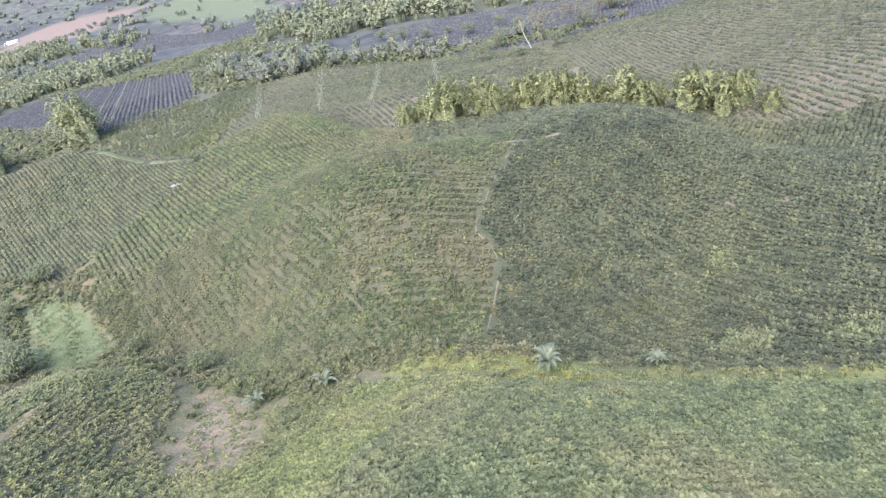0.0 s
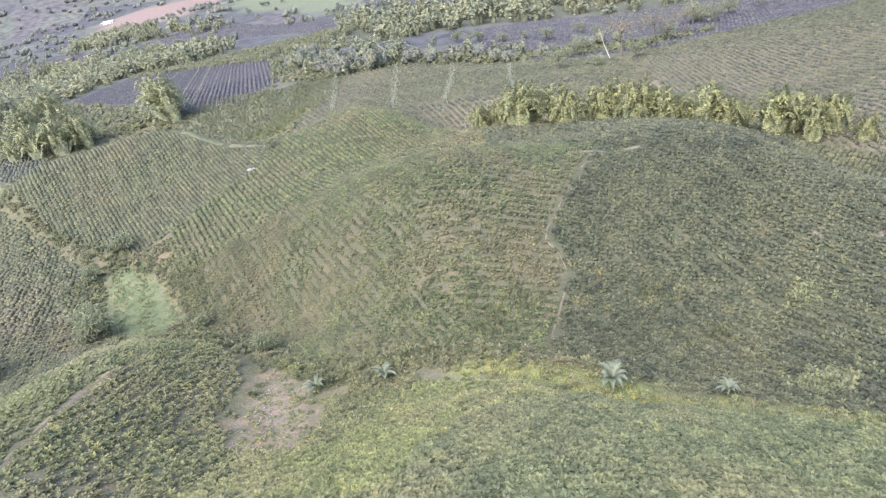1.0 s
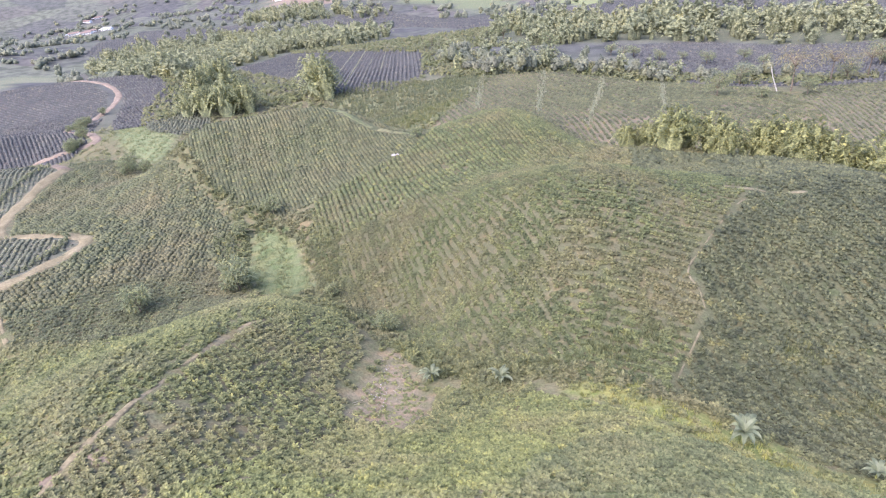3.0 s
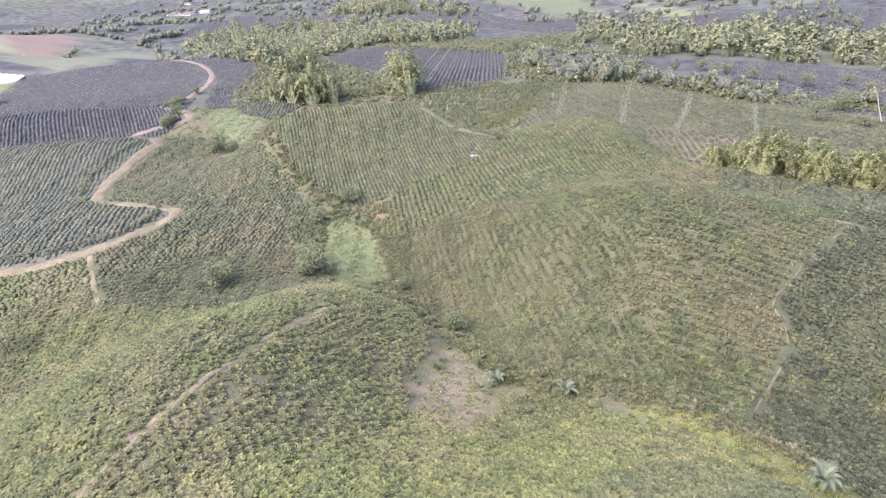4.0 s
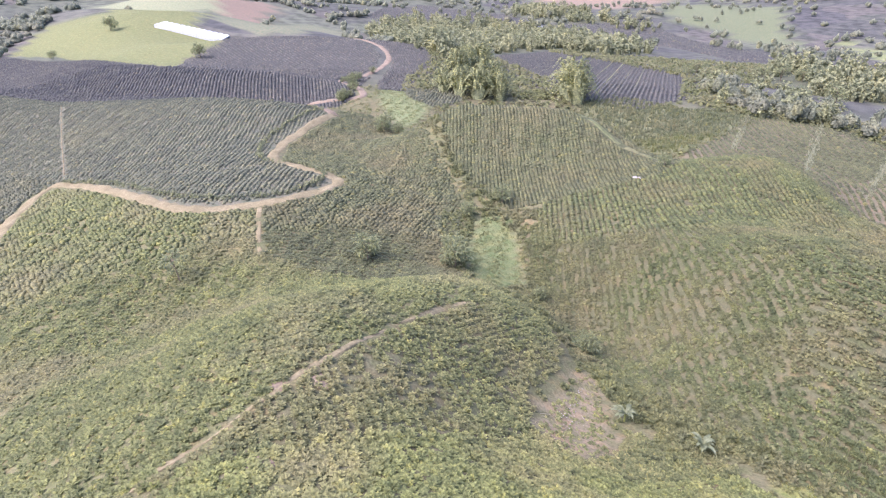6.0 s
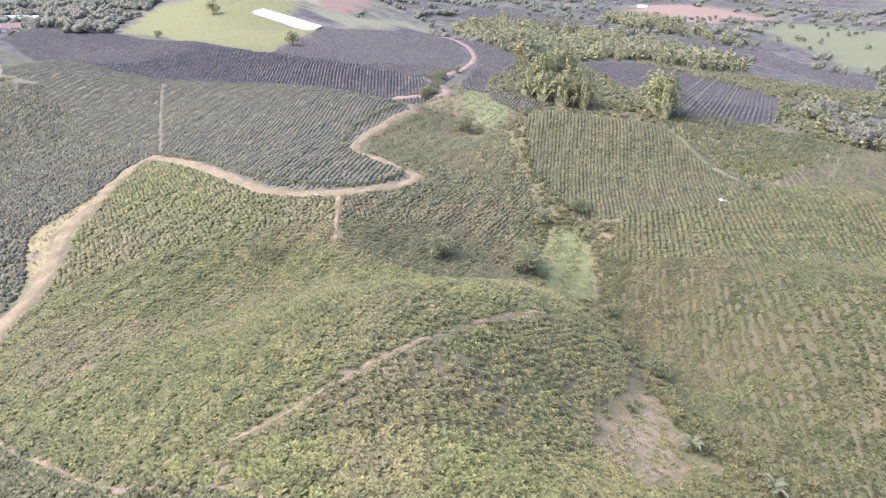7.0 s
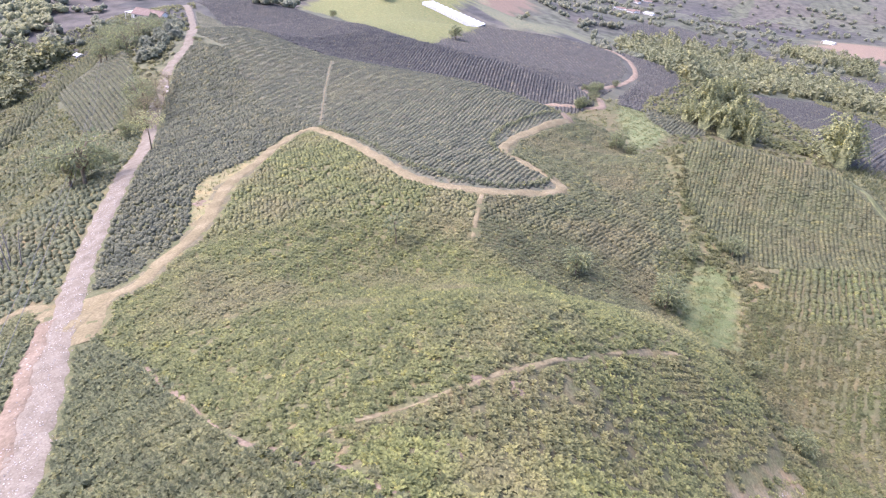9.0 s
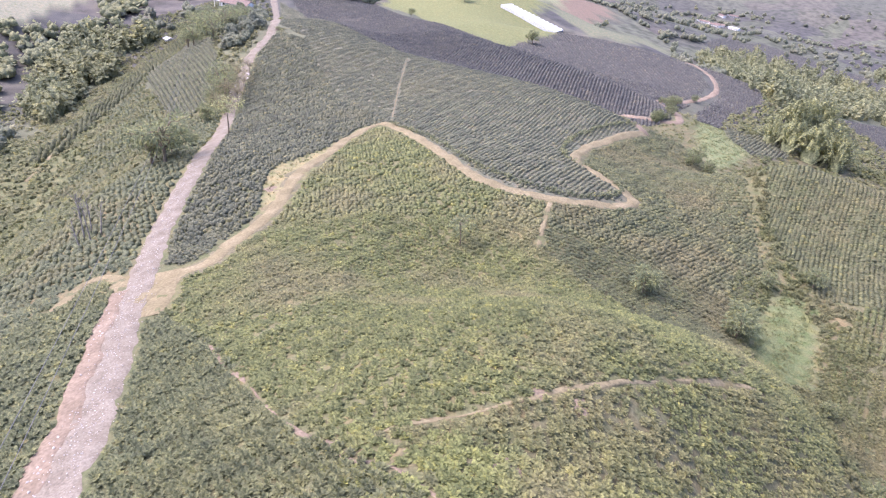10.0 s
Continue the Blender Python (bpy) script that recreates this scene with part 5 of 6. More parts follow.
# ---- bamboo, trees, bananas ----
def tube(path, radii, sides=5):
    """Vertices and quads of a tapered tube along the path."""
    P = np.array(path, float)
    T = np.gradient(P, axis=0)
    T /= np.linalg.norm(T, axis=1)[:, None]
    V, F = [], []
    for p, t, r in zip(P, T, radii):
        a = np.cross(t, [0.31, 0.95, 0.05])
        a /= np.linalg.norm(a)
        b = np.cross(t, a)
        for k in range(sides):
            w = 2 * np.pi * k / sides
            V.append(p + r * (a * np.cos(w) + b * np.sin(w)))
    for i in range(len(P) - 1):
        for k in range(sides):
            n = (k + 1) % sides
            F.append((i * sides + k, i * sides + n, (i + 1) * sides + n, (i + 1) * sides + k))
    return np.array(V), np.array(F)


def leaf_fan(r, at, out, size):
    """One drooping leaf blade as two triangles."""
    out = out / np.linalg.norm(out)
    side = np.cross(out, [0.02, 0.03, 1.0])
    side /= np.linalg.norm(side) + 1e-6
    tip = at + out * size
    mid = at + out * size * 0.5 + [0, 0, size * 0.12]
    w = side * size * 0.2
    return np.array([at, mid + w, tip, mid - w]), np.array([[0, 1, 2], [0, 2, 3]])


def bamboo(seed, mat, label, culms=16, height=10.0, spread=2.4, count=44, nodes=22, leaf=0.1):
    """A clump of arching culms under a crown of rounded, drooping plumes."""
    r = np.random.default_rng(seed)
    root = new("bamboo_clump")
    for k in range(culms):
        a = 2.4 * k + r.normal(0, 0.3)
        d = np.array([np.cos(a), np.sin(a), 0])
        b0 = d * r.uniform(0.1, 0.6) * spread
        lean, h = r.uniform(0.1, 0.5), height * r.uniform(0.55, 0.8)
        ts = np.linspace(0, 1, 5)
        path = [b0 + d * (lean * h * 0.8 * t ** 1.9) + np.array([0, 0, h * (1.0 + 0.8 * lean) * t - h * 1.05 * lean * t ** 2.6]) for t in ts]
        part("culm", mesh_of("culm", *tube(path, [0.09 * (1 - 0.8 * t) for t in ts], 3)), M["culm"], root)
    v, f, soft_n = plumes(r, count, nodes, leaf, 0.45)
    leaves = mesh_of("foliage", v * [height * 0.62, height * 0.62, height], f, True)
    leaves.normals_split_custom_set_from_vertices(soft_n.tolist())
    part("foliage", leaves, M[mat], root)
    return tagged(root, label, "bamboo", "bamboo clumps")


def tree(seed, mat, label, height=7.0, crown=2.6, clumps=9, leaves=42, trunk=0.16, group="trees", low=0.45, bark="bark", leaf=0.5):
    r = np.random.default_rng(seed)
    root = new("tree")
    bend = r.normal(0, 0.25, 2)
    stem = [np.array([bend[0] * t * t, bend[1] * t * t, height * 0.72 * t]) for t in np.linspace(0, 1, 6)]
    wood = [tube(stem, [trunk * (1.15 - 0.75 * t) for t in np.linspace(0, 1, 6)], 6)]
    fol = []
    for k in range(clumps):
        a, t = 2.4 * k + r.normal(0, 0.3), r.uniform(low, 1.0)
        s = stem[min(5, int(t * 5))]
        reach = crown * (1.15 - 0.75 * abs(t - 0.65)) * r.uniform(0.45, 1.0)
        e = s + np.array([np.cos(a) * reach, np.sin(a) * reach, height * r.uniform(0.08, 0.3)])
        m = (s + e) / 2 + [0, 0, 0.12 * height]
        wood.append(tube([s, m, e], [trunk * 0.45, trunk * 0.3, trunk * 0.12], 4))
        rad = crown * r.uniform(0.32, 0.55)
        for q in range(leaves):
            o = r.normal(0, 1, 3)
            o /= np.linalg.norm(o)
            o[2] = o[2] * 0.75
            fol.append(leaf_fan(r, e + o * rad * r.uniform(0.35, 1.0), o + [0, 0, -0.25], leaf * r.uniform(0.7, 1.4)))
    part("trunk", mesh_of("trunk", *join(wood), True), M[bark], root)
    part("crown", mesh_of("crown", *join(fol)), M[mat], root)
    return tagged(root, label, "tree", group)


def banana(seed, label, height=3.0):
    r = np.random.default_rng(seed)
    root = new("banana_plant")
    part("stem", mesh_of("stem", *tube([(0, 0, -0.1), (0.03, 0, 0.6), (0.0, 0.04, height * 0.45)], [0.17, 0.14, 0.08], 7), True), M["culm"], root)
    for k in range(13):
        a, up = 2.4 * k + r.normal(0, 0.2), r.uniform(0.7, 1.4)
        d, n = np.array([math.cos(a), math.sin(a), 0]), 8
        s = np.array([-math.sin(a), math.cos(a), 0])
        V, F = [], []
        L = height * r.uniform(0.62, 0.9)
        for i in range(n + 1):
            t = i / n
            c = np.array([0, 0, height * 0.42]) + d * (L * t * math.cos(up * 0.75)) + np.array([0, 0, L * (math.sin(up) * t - 0.72 * t ** 2.4)])
            w = 0.24 * math.sin(min(1.0, t * 1.05 + 0.06) * math.pi) ** 0.7 * (1 + 0.12 * r.normal())
            V += [c - s * w + [0, 0, 0.10], c, c + s * w + [0, 0, 0.10]]
            if i:
                o = (i - 1) * 3
                F += [(o, o + 1, o + 4, o + 3), (o + 1, o + 2, o + 5, o + 4)]
        part("leaf", mesh_of("leaf", V, F), M["banana"], root)
    return tagged(root, label, "banana plant", "banana plants")


def put(ob, x, y, turn=0.0, size=1.0, sink=0.1):
    ob.matrix_basis = Matrix.Translation((x, y, gz(x, y) - sink)) @ Matrix.Rotation(turn, 4, "Z") @ Matrix.Diagonal((size, size, size, 1))
    return ob


def again(ob, x, y, turn=0.0, size=1.0, label=""):
    c = copy_thing(ob, Matrix.Identity(4))
    put(c, x, y, turn, size)
    if label:
        c["label"] = label
    return c


for k, (x, y, s) in enumerate([(5.2, 42.0, 1.15), (-26.6, 45.4, 0.9), (-18.2, 45.4, 0.9), (15.4, 42.4, 0.75)]):
    put(banana(200 + k, "grey green banana plant in the gully"), x, y, k * 1.3, s)

# yellow bamboo grove behind the crest
grove = [bamboo(300 + k, "bamboo", "tall arching yellow green bamboo clump behind the hill", height=9.0) for k in range(3)]
green = [bamboo(320 + k, "bamboo_green", "tall arching green bamboo clump in the valley", height=11.0, count=46) for k in range(3)]
r = random.Random(5)
place = []
back = smooth_line([(-19, 127), (0, 126), (16, 124), (34, 121), (54, 113)], 1.0)
for k in range(46):
    q = back[int(len(back) * (k + 0.5) / 46)]
    place.append((q[0] + r.uniform(-3.5, 3.5), q[1] + r.uniform(-2.5, 6.5)))
for k, (x, y) in enumerate(place):
    (put if k < 3 else again)(grove[k % 3], x, y, r.uniform(0, 6.28), r.choice((0.5, 0.65, 0.8, 0.92, 1.1)))
# green clumps and belts in the valley
belt = [(-180, 183, 1.35), (-174, 189, 1.2), (-187, 179, 1.15), (-155, 215, 1.8), (-150, 210, 1.5), (-161, 219, 1.6), (-193, 186, 1.2), (-183, 192, 1.5), (-196, 178, 1.0)]
for line, n, wide in (([(-215, 205), (-250, 250)], 6, 8),):
    pts = smooth_line(line, 4)
    for k in range(n):
        q = pts[int(r.random() * (len(pts) - 1))]
        belt.append((q[0] + r.uniform(-wide, wide), q[1] + r.uniform(-wide, wide), r.uniform(0.9, 1.4)))
for k, (x, y, s) in enumerate(belt):
    (put if k < 3 else again)(green[k % 3], x, y, r.uniform(0, 6.28), s)

# single trees
slim = tree(400, "tree", "slim tree with a thin bare trunk in the coffee", height=6.0, crown=1.9, clumps=8, leaves=30, trunk=0.1, low=0.75)
put(slim, -89.4, 22.3, 0.4)
bush1 = tree(401, "tree", "round leafy tree in the coffee field", height=4.2, crown=1.7, clumps=13, leaves=60, trunk=0.12, low=0.3)
put(bush1, -75.8, 47.7)
again(bush1, -78.4, 83.5, 1.0, 0.9)
again(bush1, -66.5, 58.6, 2.0, 1.1)
again(bush1, -69.5, 61.0, 3.0, 1.0)
again(bush1, -79.2, 74.5, 0.5, 0.7)
again(bush1, -38.8, 56.2, 1.5, 0.75)
again(bush1, -52.9, 63.7, 4.0, 0.5)
road_tree = tree(402, "bamboo_green", "tree with a tall trunk and flat crown beside the road", height=11, crown=4.2, clumps=12, leaves=60, trunk=0.2, low=0.8, leaf=0.6)
put(road_tree, -178, -17.6)
wide_tree = tree(403, "tree", "spreading dark tree by the road", height=9, crown=4.2, clumps=17, leaves=48, trunk=0.28, low=0.3, leaf=0.75)
put(wide_tree, -228, -21.5)
for x, y, s in ((-236, -24, 1.0), (-244, -22, 0.8), (-222, -25, 0.7), (-158, -31, 0.75), (-163, -34, 0.9), (-168, -31, 0.6), (-300, -30, 1.2), (-320, -26, 1.2), (-335, -36, 1.3),
                (-350, -30, 1.1), (-365, -38, 1.3), (-380, -30, 1.2), (-400, -44, 1.3), (-315, -40, 1.1), (-345, -46, 1.2), (-385, -50, 1.2)):
    again(wide_tree, x, y, r.uniform(0, 6.28), s)
# shrubs and trees along the tracks and behind the hills
for line, n, wide in (([(-130, 300), (-90, 320), (-50, 312), (0, 310), (60, 305), (110, 310)], 16, 9), ([(-170, 330), (-150, 380), (-90, 400)], 8, 14),
                      ([(-192, 124), (-199, 131), (-208, 142)], 9, 2), ([(-232, 154), (-246, 168), (-258, 188)], 12, 2)):
    pts = smooth_line(line, 4)
    for k in range(n):
        q = pts[int(r.random() * (len(pts) - 1))]
        again(wide_tree if wide > 5 else bush1, q[0] + r.uniform(-wide, wide), q[1] + r.uniform(-wide, wide), r.uniform(0, 6.28), r.uniform(0.5, 1.1))


# ---- houses, greenhouse, wires, small things ----
def box_mesh(name, x0, x1, y0, y1, z0, z1, bevel=0.0):
    bm = bmesh.new()
    bmesh.ops.create_cube(bm, size=1.0)
    for v in bm.verts:
        v.co = (x0 if v.co.x < 0 else x1, y0 if v.co.y < 0 else y1, z0 if v.co.z < 0 else z1)
    if bevel:
        bmesh.ops.bevel(bm, geom=list(bm.edges), offset=bevel, segments=1, affect="EDGES")
    return from_bm(name, bm)


def house(label, length, depth, wall_h, roof_h, roof_mat, windows=4, porch=True):
    """A low farm house: plastered walls, gable roof with eaves, doors and windows, a tin porch."""
    root = new("house")
    L, D = length / 2, depth / 2
    bm = bmesh.new()
    prof = [(-D, -1.5), (D, -1.5), (D, wall_h), (0, wall_h + roof_h - 0.15), (-D, wall_h)]
    ends = [[bm.verts.new((sx * L, y, z)) for y, z in prof] for sx in (-1, 1)]
    bm.faces.new(ends[0][::-1])
    bm.faces.new(ends[1])
    for i in range(5):
        j = (i + 1) % 5
        bm.faces.new((ends[0][i], ends[0][j], ends[1][j], ends[1][i]))
    part("wall", from_bm("wall", bm), M["white_wall"], root, "whitewashed plaster walls")
    bm = bmesh.new()
    e, t = 0.8, 0.18
    drop = roof_h * e / D
    prof = [(-D - e, wall_h - drop), (0, wall_h + roof_h), (D + e, wall_h - drop), (D + e, wall_h - drop + t), (0, wall_h + roof_h + t), (-D - e, wall_h - drop + t)]
    ends = [[bm.verts.new((sx * (L + 0.6), y, z)) for y, z in prof] for sx in (-1, 1)]
    bm.faces.new((ends[0][0], ends[0][1], ends[0][4], ends[0][5]))
    bm.faces.new((ends[0][1], ends[0][2], ends[0][3], ends[0][4]))
    bm.faces.new((ends[1][5], ends[1][4], ends[1][1], ends[1][0]))
    bm.faces.new((ends[1][4], ends[1][3], ends[1][2], ends[1][1]))
    for i in range(6):
        j = (i + 1) % 6
        bm.faces.new((ends[0][j], ends[0][i], ends[1][i], ends[1][j]))
    part("roof", from_bm("roof", bm), roof_mat, root)
    part("ridge_cap", box_mesh("ridge_cap", -L - 0.6, L + 0.6, -0.18, 0.18, wall_h + roof_h + t - 0.06, wall_h + roof_h + t + 0.08, 0.04), roof_mat, root)
    for side in (-1, 1):
        for k in range(windows):
            x = -L + length * (k + 0.5) / windows
            if k == 1:
                part("door", box_mesh("door", x - 0.5, x + 0.5, side * D - 0.04, side * D + 0.04, 0, 2.1, 0.01), M["bark"], root, "dark wooden door")
                continue
            w = part("window", box_mesh("window", x - 0.75, x + 0.75, side * D - 0.05, side * D + 0.05, 0.9, 2.1, 0.01), M["bark"], root, "wooden window frame")
            part("pane", box_mesh("pane", x - 0.62, x + 0.62, side * D - 0.07, side * D + 0.07, 1.0, 2.0), M["glass"], w)
    if porch:
        p = part("porch_roof", box_mesh("porch_roof", -L - 5.5, -L - 0.7, -D, D, wall_h - 0.3, wall_h - 0.18, 0.03), M["tin_roof"], root, "pale tin porch roof")
        for sx in (-L - 5.3, -L - 1.0):
            for sy in (-D + 0.3, D - 0.3):
                part("post", box_mesh("post", sx - 0.08, sx + 0.08, sy - 0.08, sy + 0.08, -1.5, wall_h - 0.3), M["white_wall"], p)
    return tagged(root, label, "house", "houses")


put(house("white farm house with a red clay roof on the ridge", 19, 9, 2.9, 2.4, M["red_roof"]), -426, -25, 0.9, 1.0, 0.0)
put(house("small white shed with a pale tin roof", 3.6, 3, 2.0, 0.6, M["tin_roof"], 2, False), -394, -62, 0.6, 1.0, 0.0)
put(house("white farm house with a red roof beyond the dark coffee", 20, 9, 3.0, 2.4, M["red_roof"]), -547, 9, 1.4, 1.0, 0.0)
put(house("pale farm building with a tin roof beyond the coffee", 22, 9, 3.0, 1.6, M["tin_roof"]), -587, 23, 1.2, 1.0, 0.0)
put(house("small pale roof at the end of the far bamboo belt", 16, 9, 2.6, 1.4, M["tin_roof"]), -558, 693, 0.2, 1.0, 0.0)
for x, y, a in ((-1132, 857, 0.5), (-1150, 880, 1.1), (-1120, 895, 0.4), (-1175, 862, 0.8), (-906, 1173, 0.3), (-1377, 1055, 0.2), (-1377, 1089, 1.0)):
    put(house("distant white farm building", 20, 10, 3.2, 2.0, M["red_roof" if x < -1130 else "tin_roof"]), x, y, a, 1.0, 0.0)


def greenhouse(label, start, end, tunnels, depth):
    """White film tunnels side by side, each with its own curved roof and hoops, standing on the slope."""
    root = new("greenhouse")
    a, b = np.array(start, float), np.array(end, float)
    way = (b - a) / tunnels
    side = np.array([-way[1], way[0]]) / np.linalg.norm(way)
    if side[1] < 0:
        side = -side
    for k in range(tunnels):
        c0, c1 = a + way * k, a + way * (k + 1)
        V, F, n = [], [], 9
        for v in range(5):
            for i in range(n):
                t = i / (n - 1)
                q = c0 + (c1 - c0) * t + side * depth * (v / 4 - 0.5)
                u = (k + t) / tunnels
                m0, m1 = a + side * depth * (v / 4 - 0.5), b + side * depth * (v / 4 - 0.5)
                V.append((q[0], q[1], gz(*m0) * (1 - u) + gz(*m1) * u + 1.9 + 0.55 * math.sin(math.pi * t) ** 0.8))
        for v in range(4):
            for i in range(n - 1):
                o = v * n + i
                F.append((o, o + 1, o + n + 1, o + n))
        film = part("tunnel_roof", mesh_of("tunnel_roof", V, F, True), M["film"], root)
        for v in range(5):
            arch = [np.array(V[v * n + i]) - [0, 0, 0.12] for i in range(n)]
            arch = [arch[0] - [0, 0, 3.0]] + arch + [arch[-1] - [0, 0, 3.0]]
            part("hoop", mesh_of("hoop", *tube(arch, [0.06] * len(arch), 4)), M["tin_roof"], film)
        for v in (0, 4):
            W = [V[v * n + i] for i in range(n)] + [(V[v * n + i][0], V[v * n + i][1], gz(V[v * n + i][0], V[v * n + i][1]) - 0.2) for i in range(n)]
            part("end_film", mesh_of("end_film", W, [(i, i + 1, n + i + 1, n + i) for i in range(n - 1)]), M["film"], film)
    return tagged(root, label, "greenhouse")


greenhouse("white plastic tunnel greenhouse on the pasture hill", (-453.5, 157.3), (-412, 183), 12, 11.0)

# leaning white trunk and flat-topped trees behind the back hill
lean = new("dead_tree")
part("trunk", mesh_of("trunk", *tube([(0, 0, -0.4), (-1.3, 0.4, 3.2), (-2.6, 0.7, 6.6), (-3.4, 0.8, 9.6), (-4.1, 0.9, 11.6)], [0.26, 0.23, 0.18, 0.13, 0.06], 8), True), M["pale_bark"], lean)
part("branch", mesh_of("branch", *tube([(-2.9, 0.7, 7.8), (-3.4, 1.3, 8.9), (-3.3, 1.7, 9.8)], [0.12, 0.08, 0.03], 5), True), M["pale_bark"], lean)
tagged(lean, "leaning bare white dead trunk behind the hill", "dead tree", "trees")
put(lean, 17, 221, 0.3, 0.8)
flat_top = tree(410, "scrub_tree", "flat topped tree with sparse yellowish crown", height=14, crown=6.5, clumps=16, leaves=34, trunk=0.3, low=0.86, leaf=0.8)
put(flat_top, 21, 224)
again(flat_top, 34, 242, 2.0, 0.9)
again(flat_top, 46, 250, 4.0, 0.8)
for x, y, s in ((-1, 218, 0.85), (6, 246, 0.9), (39, 245, 0.8), (25, 217, 0.6), (57, 293, 1.2), (64, 285, 0.9), (12, 212, 0.5)):
    again(wide_tree, x, y, s * 7, s, "leafy tree behind the back hill")


def bare_tree(seed, height, label):
    """A leafless tree: forked trunk and thin branches."""
    q = np.random.default_rng(seed)
    root = new("dead_tree")
    top = np.array([q.normal(0, 0.5), q.normal(0, 0.5), height])
    part("trunk", mesh_of("trunk", *tube([(0, 0, -0.3), top * 0.4 + [0.1, 0, 0], top * 0.75, top], [0.13, 0.1, 0.07, 0.02], 6), True), M["grey_bark"], root)
    for k in range(6):
        t, a = q.uniform(0.4, 0.9), 2.4 * k
        s = top * t
        e = s + np.array([math.cos(a), math.sin(a), 1.2]) * height * 0.2
        part("branch", mesh_of("branch", *tube([s, (s + e) / 2 + [0, 0, 0.2], e], [0.05, 0.035, 0.012], 4)), M["grey_bark"], root)
    return tagged(root, label, "dead tree", "dead trees")


for k, (x, y, h) in enumerate([(-114.5, -37.5, 8.5), (-117, -39.2, 9.5), (-119.5, -38.6, 8.0), (-116, -36.2, 7.0), (-121, -40.5, 7.5), (-112.5, -38.8, 5.5)]):
    put(bare_tree(500 + k, h, "leafless grey dead tree on the slope below the road"), x, y, k)

# trees on the road's far stretch and round the house
for x, y, s in ((-151, -30, 1.4), (-157, -34, 1.3), (-188, -41, 0.75), (-196, -38, 0.6), (-393, -44, 1.3), (-377, -24, 1.2), (-366, -20, 1.0), (-352, -18, 1.1), (-338, -22, 1.0), (-404, -40, 1.2), (-412, -50, 1.0), (-360, -32, 1.3), (-372, -40, 1.2)):
    again(wide_tree, x, y, s * 9, s, "spreading leafy tree beside the ridge road")
for x, y, s in ((-205, -25.5, 0.9), (-212, -27, 0.8), (-170, -26, 0.7), (-182, -30, 0.9), (-324, 128, 1.3), (-460, 128, 1.6), (-420, 82, 0.9), (-62, 117, 0.5), (-150, 110, 0.9), (-146, 106, 0.8), (-141, 108, 0.7)):
    again(bush1, x, y, s * 11, s * 1.3, "round leafy tree standing by itself")

# thin crowns that stand over the road's bend
for x, y, s in ((-206, -20.4, 0.5), (-213, -16.8, 0.55), (-219, -19.6, 0.6), (-226, -15.2, 0.5), (-233, -17.5, 0.6), (-241, -13.6, 0.5), (-212, -22.5, 0.45)):
    again(flat_top, x, y, s * 31, s, "sparse yellowish tree leaning over the ridge road")

# power line along the road
def pole(x, y):
    root = new("power_pole")
    part("post", mesh_of("post", *tube([(0, 0, -0.4), (0, 0, 4), (0, 0, 9.2)], [0.13, 0.11, 0.09], 8), True), M["grey_bark"], root)
    part("crossarm", box_mesh("crossarm", -0.06, 0.06, -0.8, 0.8, 8.5, 8.64, 0.01), M["bark"], root)
    return put(tagged(root, "grey power pole with a wooden crossarm", "power pole", "power poles"), x, y, 0.0, 1.0, 0.0)


POLES = [(14, -20.6), (-194, -34.5), (-384, -47)]
for x, y in POLES:
    pole(x, y)
for off in (-0.65, 0.65):
    for (x0, y0), (x1, y1) in zip(POLES, POLES[1:]):
        ts = np.linspace(0, 1, 25)
        sag = 2.2 * (abs(x1 - x0) / 180)
        path = [(x0 + (x1 - x0) * t, y0 + (y1 - y0) * t + off, (1 - t) * gz(x0, y0) + t * gz(x1, y1) + 8.7 - sag * 4 * t * (1 - t)) for t in ts]
        tagged(part("power_cable", mesh_of("power_cable", *tube(path, [0.03] * 25, 4), True), M["wire"]), "thin grey power cable above the road", "cable", "power cables")


# stones, earth and debris
def stone_shapes(count):
    out = []
    for k in range(count):
        q = np.random.default_rng(600 + k)
        bm = bmesh.new()
        bmesh.ops.create_icosphere(bm, subdivisions=1, radius=1.0)
        V = np.array([v.co[:] for v in bm.verts])
        bm.verts.index_update()
        F = np.array([[v.index for v in f.verts] for f in bm.faces])
        bm.free()
        out.append((V * (1 + 0.3 * q.uniform(-1, 1, (len(V), 1))) + [0, 0, 0.4], F))
    return out


STONES = stone_shapes(4)


def strew(name, line, half, count, size, mat, label, shift=0.0):
    pts = smooth_line(line, 0.5)
    q = pts[rng.integers(0, len(pts), count)]
    x, y = q[:, 0] + rng.normal(0, 0.3, count), q[:, 1] + rng.normal(shift, half, count)
    s = size * rng.uniform(0.5, 1.6, count)
    v, f, w = scatter(STONES, x, y, s, s * 0.7, -0.15)
    tagged(part(name, add_tone(mesh_of(name, v, f), w), M[mat]), label, "stones", kind="stuff")


strew("road_stones", [q for q in ROAD if q[0] > -150], 0.95, 2200, 0.05, "stone", "pale loose stones on the ridge road")
strew("bank_stones", [q for q in ROAD if q[0] > -100], 0.35, 90, 0.08, "stone", "pale stones along the foot of the earth bank", -2.2)
for x, y, s in ((-63, 107, 0.75), (-62.2, 107.6, 0.5), (-236, -18, 1.1), (-234, -19.2, 0.8), (-230, -19, 0.9), (-245, -14.5, 0.8), (-220, -36.5, 0.7)):
    v, f = STONES[int(abs(x)) % 4]
    ob = part("boulder", mesh_of("boulder", v * [1, 0.8, 0.6], f), M["stone"])
    put(tagged(ob, "pale weathered boulder lying on the slope", "boulder", "boulders"), x, y, x, s, 0.1)
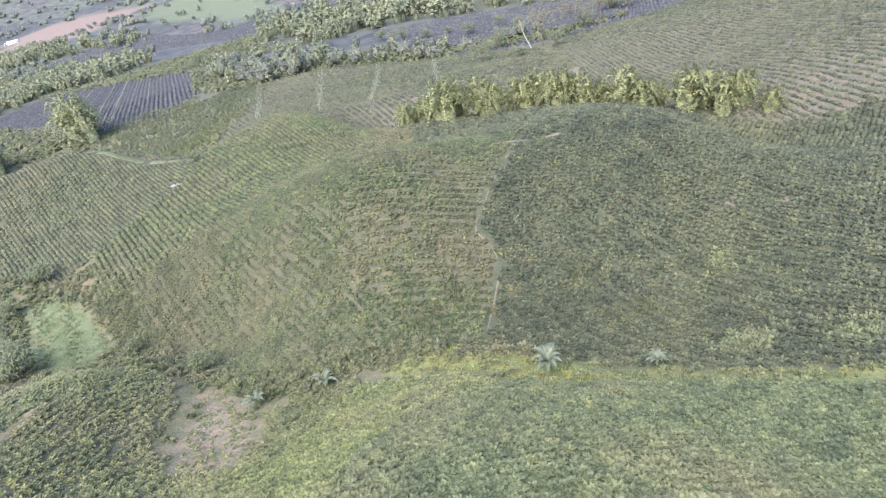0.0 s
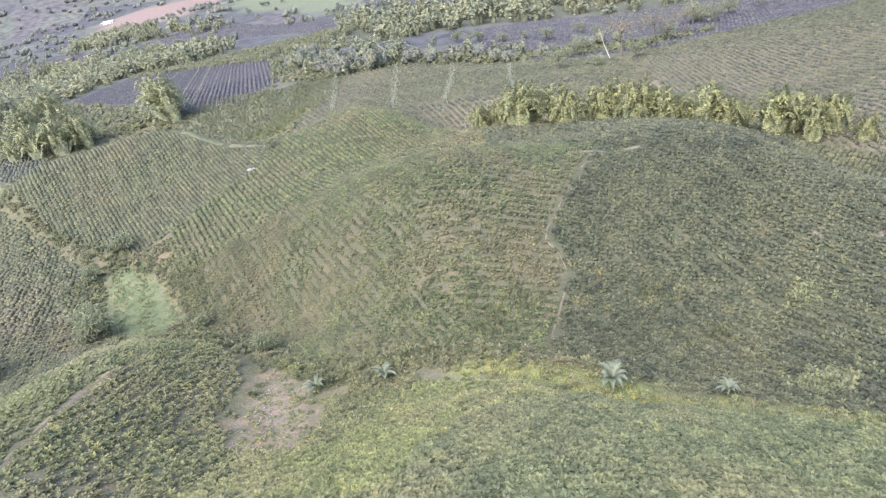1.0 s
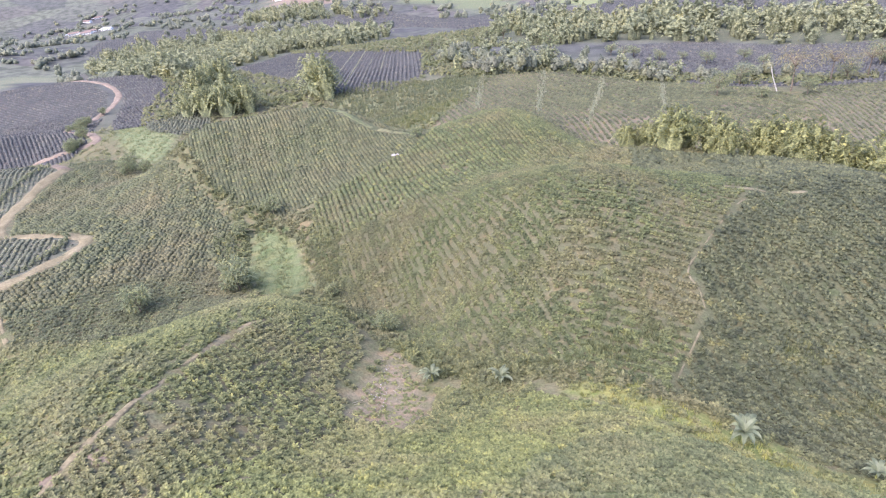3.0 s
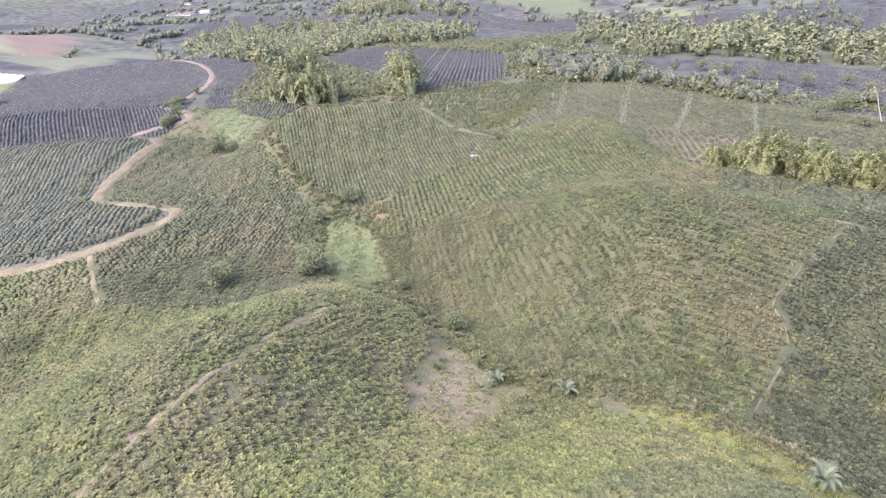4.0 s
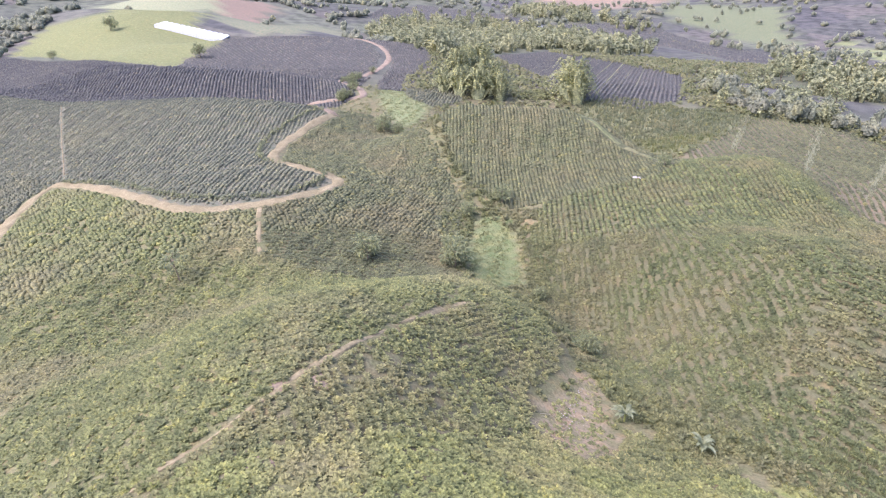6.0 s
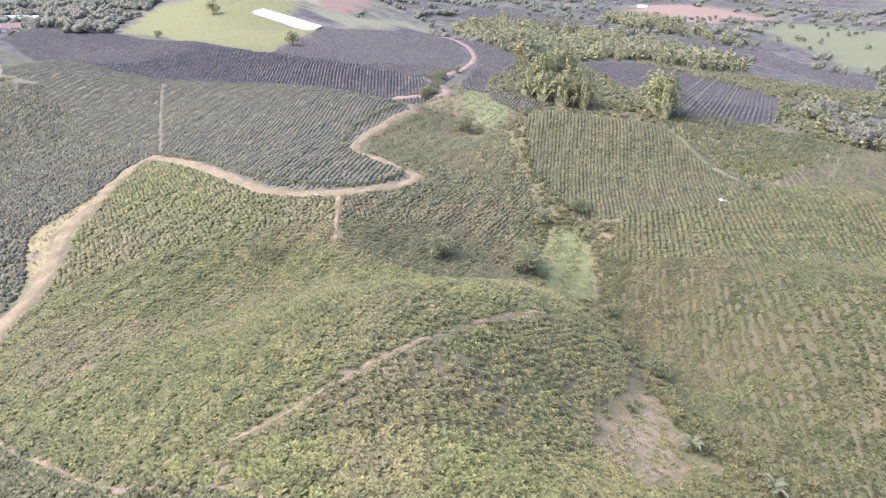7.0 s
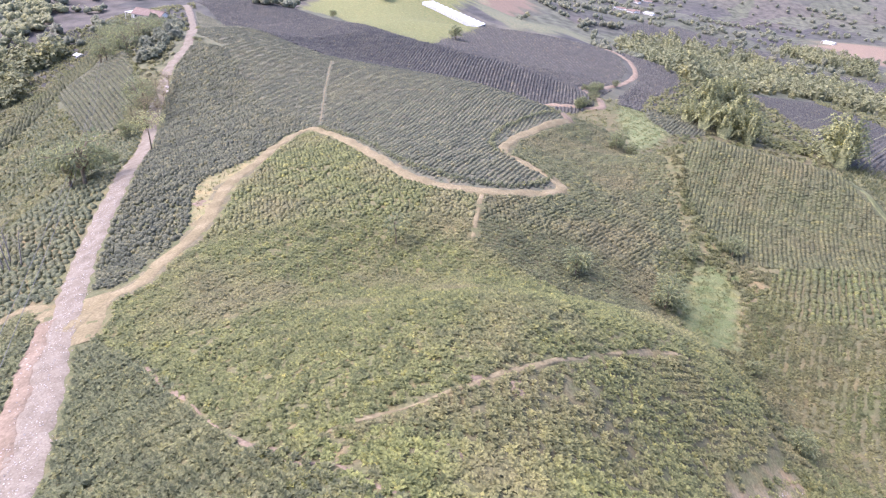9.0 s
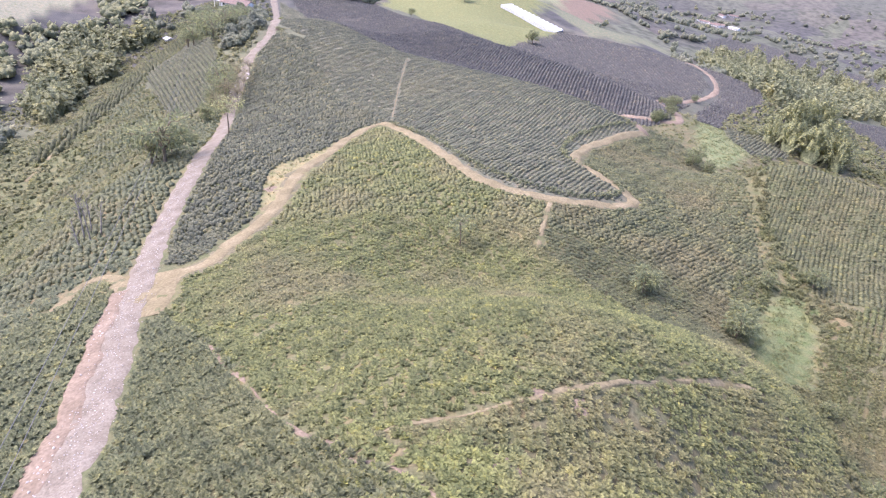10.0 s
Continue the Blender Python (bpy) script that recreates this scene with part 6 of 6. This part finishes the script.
strew("bank_stones", [(-33, 46), (-30.5, 41), (-28, 37.5)], 1.4, 45, 0.05, "stone", "small pale stones on the bare earth patch")
# cut branches on the bare patch
for k in range(26):
    q = np.random.default_rng(700 + k)
    x, y = -31 + q.normal(0, 2.2), 41 + q.normal(0, 3.2)
    if not inside(np.array([x]), np.array([y]), BARE)[0]:
        continue
    a, L = q.uniform(0, 6.28), q.uniform(0.4, 1.4)
    d = np.array([math.cos(a), math.sin(a)]) * L
    path = [(x + d[0] * t, y + d[1] * t, gz(x + d[0] * t, y + d[1] * t) + 0.07 + 0.05 * math.sin(3 * t)) for t in (0, 0.5, 1)]
    tagged(part("cut_branch", mesh_of("cut_branch", *tube(path, [0.035, 0.03, 0.015], 5), True), M["dry_wood"]), "dry pale cut branch lying on bare earth", "branch", "cut branches")


# bare and grassy patches
def blotch(name, x, y, r, mat, label, seed, category="patch"):
    q = np.random.default_rng(seed)
    V, F = [(x, y, gz(x, y) + 0.05)], []
    n, rings = 22, 3
    wob = q.uniform(-1, 1, 4)
    for ring in range(1, rings + 1):
        for k in range(n):
            a = 2 * math.pi * k / n
            d = r * ring / rings * (1 + 0.22 * math.sin(2 * a + wob[0] * 3) + 0.16 * math.sin(5 * a + wob[1] * 3) + 0.1 * math.sin(9 * a + wob[2] * 3))
            px0, py0 = x + d * math.cos(a) * 1.3, y + d * math.sin(a)
            V.append((px0, py0, gz(px0, py0) + (0.05 if ring < rings else -0.04)))
    for k in range(n):
        j = (k + 1) % n
        F.append((0, 1 + k, 1 + j, 0))
        for ring in range(rings - 1):
            o = 1 + ring * n
            F.append((o + k, o + n + k, o + n + j, o + j))
    tri = []
    for f in F:
        tri.append(f[:3])
        if f[3] != f[0]:
            tri.append((f[0], f[2], f[3]))
    tagged(part(name, mesh_of(name, V, tri, True), mat), label, category, kind="structure")


for k, (x, y, r0) in enumerate([(30, 66, 1.1), (35.5, 65, 0.8), (-26.5, 24.5, 1.2), (-34, 8, 1.2), (-40.2, 17, 0.9), (-41.8, 14, 0.8)]):
    blotch("bare_patch", x, y, r0, M["red_earth"], "small patch of bare reddish earth among the bushes", 800 + k)
for k, (x, y, r0) in enumerate([(-230, -18.5, 3.2), (-243, -15.5, 2.6)]):
    blotch("bare_patch", x, y, r0, M["stone"], "pale rocky patch of earth beside the road", 820 + k)
for k, (x, y, r0) in enumerate([(11, 59, 1.4), (26, 57, 1.0), (17, 53, 1.2), (24, 44, 1.6), (-8, 52, 1.8), (-29, 60, 1.2), (-4, 56, 1.0), (33, 41, 1.4)]):
    n = int(44 * r0 * r0)
    gx0, gy0 = x + rng.normal(0, r0 * 0.9, n), y + rng.normal(0, r0 * 0.8, n)
    stuff("tall_grass", ROUND if k % 2 else BLADES, gx0, gy0, 0.5, 0.8, "grass", "patch of yellow green tall grass among the coffee", "grass")
for k, (x, y, r0, mat) in enumerate([(-81, -22.6, 3.2, "dirt"), (-84.5, -26.6, 2.6, "dirt"), (-75, -25.6, 1.6, "red_earth"), (-109, -7.2, 1.3, "dirt"), (-119, -6.4, 1.6, "red_earth")]):
    blotch("bare_patch", x, y, r0, M[mat], "bare trodden earth where the side track leaves the road", 840 + k)
x, y = random_in(CUT, 900)
stuff("bank_grass", BLADES, x, y, 0.5, 0.5, "scrub_yellow", "yellow grass on the cut bank beside the track", "grass")
x, y = random_in([(-160, -25.5), (-205, -24), (-205, -20.8), (-166, -22.5)], 900)
stuff("bank_grass", BLADES, x, y, 0.6, 0.6, "scrub_yellow", "yellow grass verge of the ridge road", "grass")
